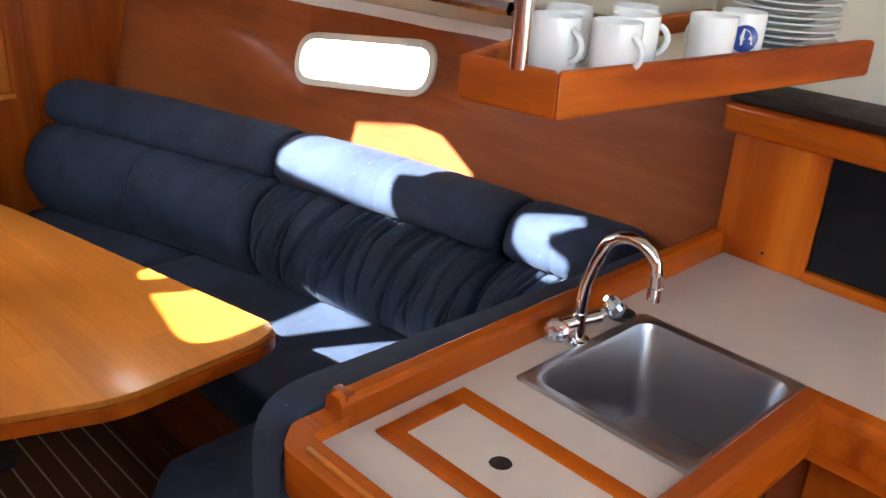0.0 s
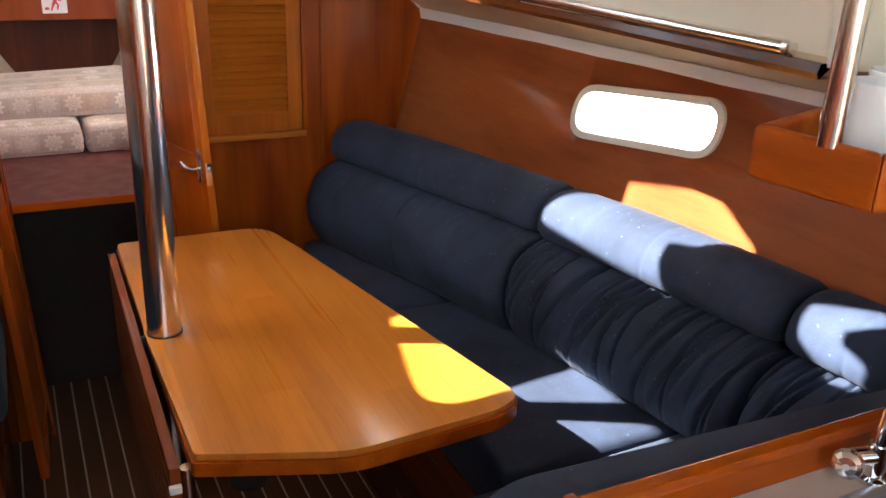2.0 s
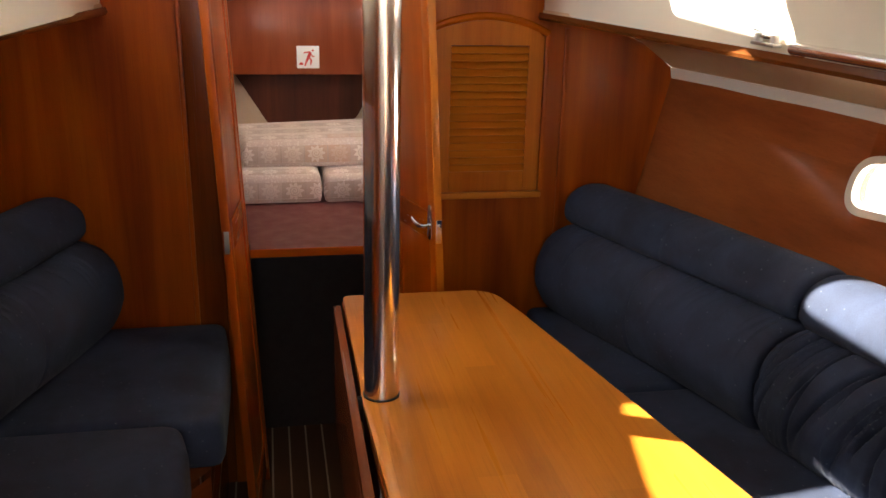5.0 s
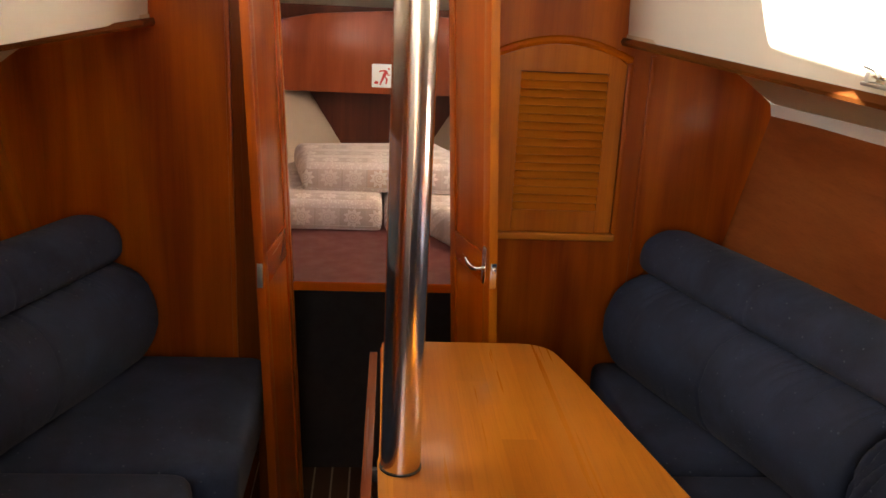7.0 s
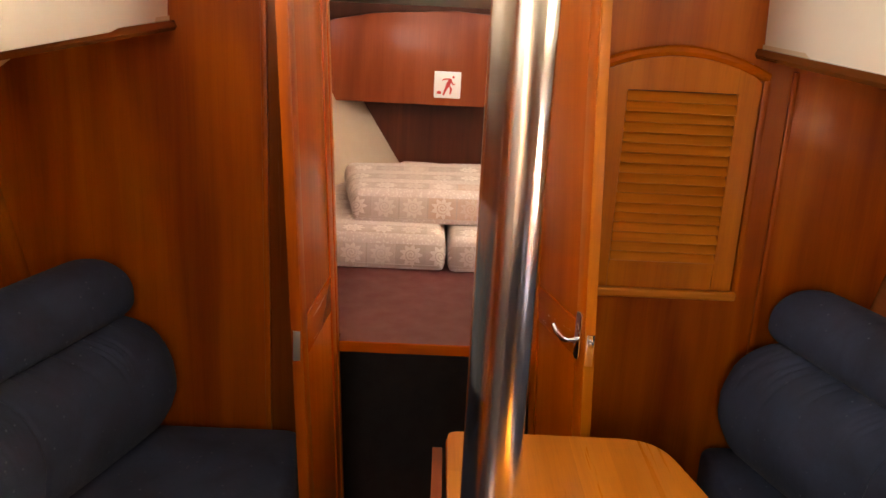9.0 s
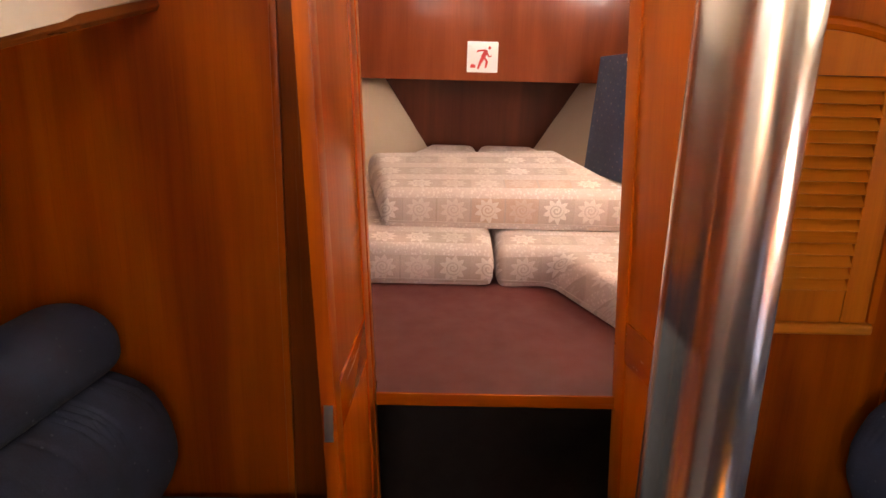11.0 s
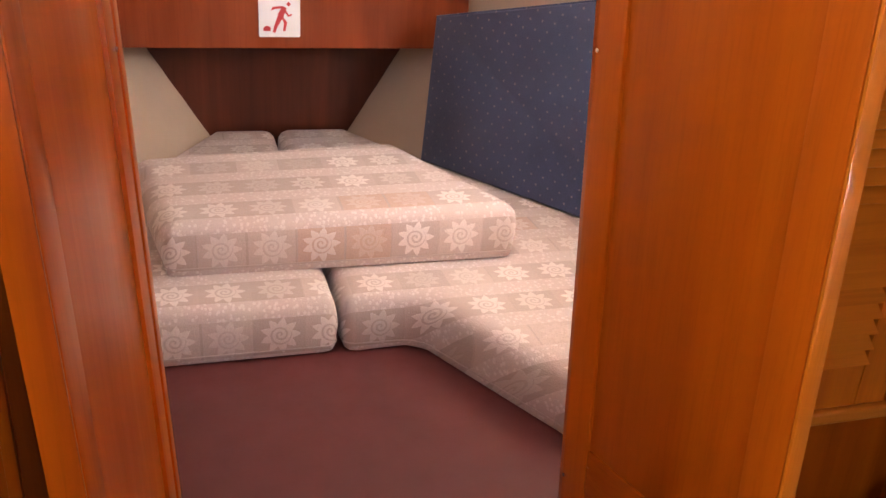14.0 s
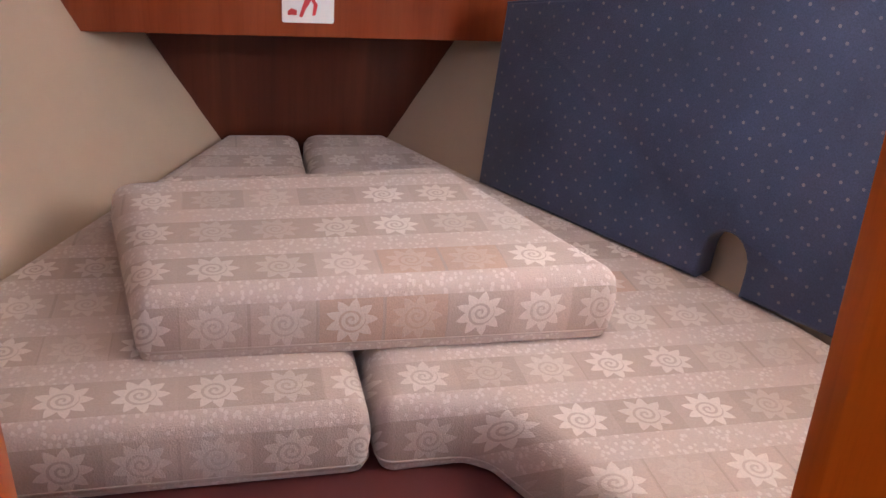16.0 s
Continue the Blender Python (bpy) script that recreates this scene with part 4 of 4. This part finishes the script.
well = bmesh.new()
rows = []
for m, r, z in ((0.078, 0.05, 0.7662), (0.084, 0.048, 0.7800), (0.090, 0.046, 0.7800), (0.097, 0.044, 0.7662)):
    rows.append([well.verts.new((x, y, z)) for x, y in rounded(rect(m), r, 7)])
skin(well, rows, False)
part("pressed_ridge", well, BRUSHED, sk)
part("drain", tube([(1.15, 0.70, 0.7655), (1.15, 0.70, 0.768)], 0.022, 24), CHROME, sk)

# lift-out lid with finger hole
ld = thing("worktop_lid", (0.79, 0.74, 0.915), "beige lid with finger hole in a teak frame", "lid")
BX0, BX1, BY0, BY1, BW = 0.722, 0.868, 0.604, 0.880, 0.026
for b in ((BX0, BX0 + BW, BY0, BY1), (BX1 - BW, BX1, BY0, BY1), (BX0 + BW, BX1 - BW, BY1 - BW, BY1), (BX0 + BW, BX1 - BW, BY0, BY0 + BW)):
    part("frame_bar", box(*b, 0.9155, 0.9195, 0.0015), TEAK_Y, ld)
own = bmesh.new()
hole = [(0.792 + 0.0135 * math.cos(2 * math.pi * k / 24), 0.747 + 0.0135 * math.sin(2 * math.pi * k / 24)) for k in range(24)]
edge = []
for hx, hy in hole:
    dx, dy = hx - 0.792, hy - 0.747
    f = min(((BX1 - BW if dx > 0 else BX0 + BW) - 0.792) / dx if abs(dx) > 1e-6 else 1e9, ((BY1 - BW if dy > 0 else BY0 + BW) - 0.747) / dy if abs(dy) > 1e-6 else 1e9)
    edge.append((0.792 + dx * f, 0.747 + dy * f))
for c in ((BX0 + BW, BY0 + BW), (BX1 - BW, BY0 + BW), (BX1 - BW, BY1 - BW), (BX0 + BW, BY1 - BW)):
    k = min(range(24), key=lambda i: (edge[i][0] - c[0]) ** 2 + (edge[i][1] - c[1]) ** 2)
    edge[k] = c
rows = [[own.verts.new((*p, z)) for p in ring] for ring, z in ((edge, 0.9175), (hole, 0.9175), (hole, 0.9158))]
skin(own, rows, False)
part("lid_panel", own, LAMINATE, ld, smooth=False)
part("finger_hole", tube([(0.792, 0.747, 0.9152), (0.792, 0.747, 0.9160)], 0.0134, 24), HOLE, ld)

# tap
tp = thing("mixer_tap", (1.08, 0.868, 0.915), "chrome mixer tap with swan neck and faceted handles", "tap")
part("foot", tube([(1.08, 0.868, 0.915), (1.08, 0.868, 0.921), (1.08, 0.868, 0.924), (1.08, 0.868, 0.962)], [0.019, 0.019, 0.012, 0.011], 20), CHROME, tp)
part("cross_body", tube([(1.048, 0.879, 0.946), (1.112, 0.857, 0.950)], 0.011, 16), CHROME, tp)
neck = [(1.08, 0.868, 0.955), (1.081, 0.865, 1.005), (1.084, 0.856, 1.040)]
neck += [(1.084 + 0.024 * k / 8, 0.853 - 0.078 * (1 - math.cos(math.pi * k / 8)) / 2, 1.046 + 0.042 * math.sin(math.pi * k / 8)) for k in range(9)]
part("swan_neck", tube(neck, 0.0085, 16), CHROME, tp)
part("spout_tip", tube([(1.108, 0.775, 1.046), (1.109, 0.7745, 1.030), (1.1095, 0.7742, 1.029), (1.110, 0.774, 1.010)], [0.0088, 0.0088, 0.0108, 0.0108], 18), CHROME, tp)
for c, d in (((1.050, 0.878, 0.946), (-0.024, -0.014, 0.004)), ((1.115, 0.856, 0.950), (0.022, -0.012, 0.018))):
    a, d = Vector(c), Vector(d)
    hd = bmesh.new()
    tube([a, a + d * 0.3, a + d * 0.36, a + d * 0.5, a + d * 0.75, a + d * 0.95, a + d * 1.1, a + d * 1.14], [0.007, 0.007, 0.0125, 0.0165, 0.0185, 0.0165, 0.011, 0.004], 12, bm=hd)
    part("handle", hd, CRYSTAL, tp, "faceted chrome and clear handle", False)
pg = thing("sink_plug", (1.197, 0.873, 0.915), "black rubber sink plug on the worktop", "plug")
part("disc", tube([(1.197, 0.873, 0.915), (1.197, 0.873, 0.921), (1.197, 0.873, 0.923)], [0.021, 0.021, 0.017], 24), RUBBER, pg)
part("ring", tube([(1.197 + 0.012 * math.cos(a / 10 * 6.2832), 0.873, 0.926 + 0.006 * math.sin(a / 10 * 6.2832)) for a in range(11)], 0.0015, 8), STEEL, pg)

# cabinet with the dark oven door along the hull
cb = thing("galley_cabinet", (1.56, 0.4, 0.915), "teak cabinet with a black glass door, on the counter", "cabinet")
part("corner_panel", box(1.550, 1.570, 0.757, 0.925, 0.9155, 1.135, 0.003), TEAK, cb)
part("end_panel", box(1.5705, 1.72, 0.905, 0.925, 0.9155, 1.135, 0.003), TEAK, cb)
part("cornice", box(1.530, 1.72, -0.60, 0.945, 1.1355, 1.185, 0.010, 3), TEAK_Y, cb)
part("bottom_rail", box(1.545, 1.575, -0.60, 0.756, 0.9155, 0.934, 0.003), TEAK_Y, cb)
part("glass_door", box(1.556, 1.570, -0.30, 0.755, 0.935, 1.135, 0.003), BLACK, cb, "glossy black glass door")
part("dark_shelf", box(1.545, 1.72, -0.60, 0.945, 1.1855, 1.200, 0.003), DARK, cb)
part("maker_mark", box(1.5552, 1.5558, 0.628, 0.655, 1.085, 1.089), STEEL_DULL, cb)
part("screw", tube([(1.5495, 0.833, 0.94), (1.548, 0.833, 0.94)], 0.003, 10), RUBBER, cb)

# hanging shelf with cups
TZ = 1.262
sh = thing("cup_shelf", (1.25, 0.95, TZ), "hanging teak tray shelf holding cups and plates", "shelf")
OUT = [(0.936, 0.838), (1.575, 0.745), (1.62, 1.050), (1.10, 1.030), (0.912, 0.970)]


def inset(poly, d):
    res = []
    for i, p in enumerate(poly):
        p, a, b = Vector(p), Vector(poly[i - 1]), Vector(poly[(i + 1) % len(poly)])
        n1, n2 = (p - a).normalized(), (b - p).normalized()
        n1, n2 = Vector((-n1.y, n1.x)), Vector((-n2.y, n2.x))
        m = (n1 + n2).normalized()
        res.append(tuple(p + m * d / max(0.3, m.dot(n1))))
    return res


part("bottom", prism(inset(OUT, 0.013), "z", TZ + 0.006, TZ + 0.018), TEAK_DARK, sh)
IN = inset(OUT, 0.014)
for i in range(5):
    j = (i + 1) % 5
    q = [OUT[i], OUT[j], IN[j], IN[i]]
    part("edge_board", prism(q, "z", TZ, 1.317 if i != 1 else 1.30, 0.0062, 4), TEAK_SATIN_X if i in (0, 2) else TEAK_SATIN_Y, sh)
part("inner_tray", prism(inset(OUT, 0.03), "z", TZ + 0.0185, 1.292, 0.004), WHITE, sh, "white plastic cup tray")
ps = thing("shelf_post", (0.93, 0.905, 1.27), "slim polished steel post beside the cup shelf", "post")
part("tube", tube([(0.932, 0.895, 1.312), (0.932, 0.895, 1.82)], 0.0115, 20), STEEL, ps)


def cup(at, turn_deg, badge=False):
    ob = thing("coffee_cup", at, "plain white china coffee cup" + (" with a round blue badge" if badge else ""), "cup", "cups on the shelf")
    x, y, z = at
    own = bmesh.new()
    rows = []
    for r, h in ((0.024, 0.0), (0.029, 0.004), (0.0305, 0.012), (0.0312, 0.067), (0.0305, 0.069), (0.029, 0.067), (0.028, 0.012), (0.018, 0.008)):
        rows.append([own.verts.new((x + r * math.cos(6.28319 * k / 28), y + r * math.sin(6.28319 * k / 28), z + h)) for k in range(28)])
    skin(own, rows)
    part("bowl", own, CHINA, ob)
    a = radians(turn_deg)
    d = Vector((math.cos(a), math.sin(a), 0))
    c = Vector((x, y, z))
    arc = [c + d * (0.0295 + 0.0185 * math.sin(math.pi * k / 14) ** 0.55) + Vector((0, 0, 0.0555 - 0.038 * k / 14)) for k in range(15)]
    part("handle", tube(arc, 0.0042, 10), CHINA, ob)
    if badge:
        f = Vector((-0.80, -0.60, 0)).normalized()
        s = Vector((f.y, -f.x, 0))
        bm = bmesh.new()
        for rad, off, mat in ((0.0185, 0.0316, None),):
            rows = [[bm.verts.new(c + f * math.sqrt(max(0, off ** 2 - (rad * q * math.cos(6.28319 * k / 20)) ** 2)) + s * rad * q * math.cos(6.28319 * k / 20) + Vector((0, 0, 0.036 + rad * q * math.sin(6.28319 * k / 20)))) for k in range(20)] for q in (1.0, 0.5, 0.05)]
            skin(bm, rows, False)
        part("badge", bm, BADGE, ob, "round blue badge")
        bm = bmesh.new()
        tri = [(-0.012, 0.029), (0.004, 0.027), (0.006, 0.038), (0.003, 0.050), (-0.005, 0.047), (-0.010, 0.040)]
        bm.faces.new([bm.verts.new(c + f * math.sqrt(0.0320 ** 2 - u * u) + s * u + Vector((0, 0, v))) for u, v in tri])
        part("badge_sail", bm, CHINA, ob)
    return ob


CZ = 1.2925
for (x, y), a, g in (((1.030, 0.925), -99, False), ((1.105, 0.965), 30, False), ((1.068, 0.862), -104, False), ((1.140, 0.885), -30, False), ((1.205, 0.930), 20, False), ((1.245, 0.835), 70, False), ((1.325, 0.835), 100, True)):
    cup((x, y, CZ), a, g)
pl = tagged(new("plate"), "white china plate in a stack", "plate", "plates on the shelf")
pl.location, AT[pl] = (1.482, 0.855, CZ), Matrix.Translation((1.482, 0.855, CZ))
own = bmesh.new()
rows = []
for r, h in ((0.050, 0.0), (0.055, 0.002), (0.082, 0.009), (0.083, 0.0105), (0.081, 0.0115), (0.055, 0.005), (0.01, 0.004)):
    rows.append([own.verts.new((1.482 + r * math.cos(6.28319 * k / 40), 0.855 + r * math.sin(6.28319 * k / 40), CZ + h)) for k in range(40)])
skin(own, rows)
part("disc", own, CHINA, pl)
for k in range(1, 10):
    copy_thing(pl, pose(1.482 + 0.003 * math.sin(k * 2.1), 0.855 + 0.003 * math.cos(k * 3.3), CZ + 0.0095 * k, 0, 0, k * 40))

# ---- forward cabin ----
def bow_half(y, z):
    base = 0.172 + 0.50 * (4.17 - y)
    flare = max(0.10, 0.15 + 0.47 * (y - 3.3) / 0.86)
    d = min(z - 0.815, 0.50)
    return base + flare * d


for s, n in ((1, "starboard"), (-1, "port")):
    bm = bmesh.new()
    rings = []
    zs = [-0.05, 0.30, 0.60, 0.72, 0.80, 0.88, 0.96, 1.04, 1.12, 1.20, 1.30, 1.40]
    for i in range(15):
        y = 2.822 + (4.20 - 2.822) * i / 14
        hollow = 0.05 * max(0.0, math.sin(math.pi * (y - 3.2) / 0.65)) if s > 0 and 3.2 < y < 3.85 else 0.0
        rings.append([bm.verts.new((CL + s * (bow_half(y, z) + hollow), y, z)) for z in zs] + [bm.verts.new((CL + s * (bow_half(y, z) + hollow + 0.03), y, z)) for z in reversed(zs)])
    skin(bm, rings)
    structure("wall_bow_" + n, bm, LINER, "cream hull lining of the forward cabin", "wall")
structure("ceiling_bow", prism([(2.822, 1.66), (3.3, 1.50), (4.2, 1.335), (4.2, 1.375), (3.3, 1.54), (2.822, 1.70)], "x", -0.75, 1.65), CREAM, "cream deckhead of the forward cabin", "ceiling")
structure("wall_bow_end", box(CL - 0.62, CL + 0.62, 4.165, 4.185, 0.60, 1.5), MAHOG, "mahogany bulkhead at the head of the berth, coloured dark for the shaded recess", "wall")
fz0 = 1.036
fa = prism(rounded([(CL - 0.375, fz0), (CL + 0.375, fz0), (CL + 0.405, 1.12), (CL + 0.395, 1.287), (CL + 0.26, 1.318), (CL, 1.336), (CL - 0.26, 1.318), (CL - 0.412, 1.287), (CL - 0.425, 1.12)], [0.002, 0.002, 0, 0.045, 0, 0, 0, 0.045, 0]), "y", 4.0, 4.016, 0.002)
structure("locker_fascia", fa, MAHOG_RED, "reddish mahogany locker front over the berth", "fascia")
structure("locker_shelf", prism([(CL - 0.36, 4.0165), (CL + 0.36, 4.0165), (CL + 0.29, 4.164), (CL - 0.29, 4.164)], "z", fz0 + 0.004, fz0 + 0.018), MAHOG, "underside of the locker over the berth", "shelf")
structure("berth_board", prism([(0.207, 2.789), (D1 - 0.012, 2.789), (D1 - 0.012, 2.827)] + [(CL + 0.84, 2.8275), (CL + 0.176, 4.16), (CL - 0.176, 4.16), (CL - 0.84, 2.8275), (0.207, 2.827)], "z", 0.700, 0.720), BERTH, "maroon-faced plywood berth board", "berth", False)
structure("trim_berth", box(0.207, D1 - 0.012, 2.7835, 2.7885, 0.698, 0.7215, 0.002), TEAK_X, "thin teak lipping on the berth board", "trim")
# near-black sheet in place of the unlit space below the berth
structure("berth_shade_front", box(-0.45, 1.33, 3.10, 3.12, -0.008, 0.699), DARK, "near-black front standing for the shaded space below the berth", "locker")

# safety sign
sg = thing("safety_sign", (0.427, 4.0, 1.10), "white square sign with a plain red figure", "sign")
sign_back = prism(rounded([(0.3835, 1.060), (0.4705, 1.060), (0.4705, 1.146), (0.3835, 1.146)], 0.004), "y", 3.9965, 3.9995, 0.0005)
part("plate", sign_back, CHINA, sg)
SX, SZ = 0.427, 1.103


def mark(poly):
    bm = prism([(SX + u, SZ + v) for u, v in poly], "y", 3.9955, 3.9962)
    part("red_bar", bm, RED, sg, smooth=False)


mark([(0.014, 0.026), (0.019, 0.031), (0.024, 0.026), (0.019, 0.021)])
mark([(-0.004, 0.004), (0.006, 0.022), (0.015, 0.018), (0.008, -0.002)])
mark([(-0.018, 0.012), (-0.014, 0.020), (0.006, 0.022), (0.004, 0.017), (-0.011, 0.015)])
mark([(0.012, 0.017), (0.019, 0.004), (0.026, 0.006), (0.025, 0.002), (0.017, 0.000), (0.009, 0.012)])
mark([(-0.003, 0.004), (0.008, -0.001), (-0.004, -0.020), (-0.010, -0.034), (-0.015, -0.032), (-0.010, -0.016)])
mark([(0.001, 0.002), (0.008, -0.001), (0.016, -0.012), (0.012, -0.030), (0.007, -0.030), (0.009, -0.013)])
mark([(-0.034, -0.030), (-0.019, -0.030), (-0.019, -0.022), (-0.028, -0.019), (-0.034, -0.024)])


# mattresses
def mattress(poly, z0, z1, r, name, label, tilt=None, group="berth mattresses"):
    ob = thing(name, (*[sum(p[k] for p in poly) / len(poly) for k in (0, 1)], z0), label, "mattress", group)
    base, rad = poly, r if isinstance(r, (list, tuple)) else [r] * len(poly)

    def ring_at(d):
        return rounded(inset(base, d), [max(q - d, 0.004) for q in rad], 6)

    own = bmesh.new()
    rows = []
    R = 0.026
    prof = [(0.004, z0), (0.0, z0 + 0.010), (-0.003, (z0 + z1) / 2), (0.0, z1 - R)] + [(R * (1 - math.cos(a)), z1 - R + R * math.sin(a)) for a in (0.4, 0.8, 1.2, 1.5708)] + [(R + 0.012, z1 + 0.001)]
    for d, z in prof:
        rows.append([own.verts.new((*p, z)) for p in ring_at(d)])
    skin(own, rows, False)
    own.faces.new(rows[0])
    cap = own.faces.new(rows[-1])
    bmesh.ops.triangulate(own, faces=[cap])
    bmesh.ops.recalc_face_normals(own, faces=own.faces)
    for v in own.verts:
        v.co += v.normal * (0.0030 * noise.noise(v.co * 14) + 0.0022 * noise.noise(v.co * 37))
        if tilt:
            v.co.z += tilt(v.co)
    cover = part("cover", own, MATTRESS, ob)
    ring = [(*p, z0 + 0.014) for p in ring_at(-0.001)]
    pts = [Vector(p) for p in ring] + [Vector(ring[0])]
    if tilt:
        pts = [p + Vector((0, 0, tilt(p))) for p in pts]
    part("piping", tube(pts, 0.0010, 6, False), PIPING, cover)
    return ob


def side(s, y, gap=0.012):
    return (CL + s * (bow_half(y, 0.80) - gap), y)


mattress([(0.429, 3.248), (0.4235, 4.155), side(-1, 4.155), side(-1, 3.9), side(-1, 3.55), side(-1, 3.25), (-0.15, 3.248)], 0.722, 0.815, [0.022, 0.03, 0.02, 0, 0, 0.02, 0.0], "berth_mattress", "beige mattress with woven sun pattern, port half of the berth")
mattress([(0.438, 3.248), (0.556, 3.246), (0.690, 2.98), (0.765, 2.835), side(1, 2.84), side(1, 3.23), side(1, 3.36, -0.022), side(1, 3.52, -0.032), side(1, 3.70, -0.020), side(1, 3.86), side(1, 4.155), (0.4325, 4.155)], 0.722, 0.815, [0.022, 0.06, 0.06, 0.02, 0.02, 0, 0, 0, 0, 0, 0.02, 0.03], "berth_mattress", "beige mattress with woven sun pattern and cut-back corner")
mattress([(0.184, 3.352), (0.127, 3.69), (0.612, 3.712), (0.752, 3.345)][::-1], 0.8175, 0.908, [0.02, 0.03, 0.03, 0.02], "infill_mattress", "loose beige infill mattress lying on top, sun-patterned", lambda p: 0.006 * math.sin(5 * p.x + 3 * p.y) * (1 if p.z > 0.86 else 0.0))

# blue board leaning against the hull, with a finger notch in its lower edge
bp = thing("blue_backrest", (0.88, 3.58, 0.82), "dark blue dotted backrest panel leaning on the hull", "backrest")
A, B = Vector((0.712, 3.868, 0)), Vector((1.085, 3.226, 0))
L = (B - A).length
ux = (B - A).normalized()
nx = Vector((-ux.y, ux.x, 0))
if nx.x < 0:
    nx = -nx
H = 0.310
n0 = ((Vector((0.936, 3.49, 0)) - A).dot(ux), (Vector((0.966, 3.428, 0)) - A).dot(ux))
notch = [(n0[0] + (n0[1] - n0[0]) * (1 - math.cos(math.pi * k / 10)) / 2, 0.040 + 0.042 * math.sin(math.pi * k / 10)) for k in range(11)]
poly = rounded([(0, 0), (n0[0], 0)], 0) + notch + [(n0[1], 0.0), (L, 0), (L, H + 0.165), (0.0, H)]
own = bmesh.new()
rows = []
for d, ins in ((0.0, 0.006), (0.003, 0.002), (0.008, 0.0), (0.046, 0.0), (0.050, 0.004)):
    ring = inset(poly, ins) if ins else poly
    rows.append([own.verts.new(A + ux * u + nx * (d + 0.085 * v) + Vector((0, 0, 0.8175 + v))) for u, v in ring])
skin(own, rows)
part("cover", own, BLUE_PANEL, bp)
seam = [A + ux * u + nx * (0.004 + 0.085 * v) + Vector((0, 0, 0.8175 + v)) for u, v in inset([(0, 0), (L, 0), (L, H + 0.165), (0, H)], 0.0015)[1:]]
part("edge_piping", tube(seam, 0.0022, 8), BLUE_PANEL, bp)

# ---- cabin sole planks ----
floor_ob = bpy.data.objects["floor"]
AT[floor_ob] = Matrix.Identity(4)
P0, PW = 0.029, 0.0533
tmpl = strip = None
for i in range(20):
    x = P0 + PW * i
    if tmpl is None:
        a = box(x + 0.0025, x + PW - 0.0025, 0.6, 3.098, -0.0079, 0.0, 0.0006, 1)
        tmpl = part("plank", a, SOLE, floor_ob)
        strip = part("holly_strip", box(x - 0.0023, x + 0.0023, 0.6, 3.098, -0.0079, -0.0004), HOLLY, floor_ob, smooth=False)
        continue
    for src in (tmpl, strip):
        o = src.copy()
        scene.collection.objects.link(o)
        o.location.x = PW * i
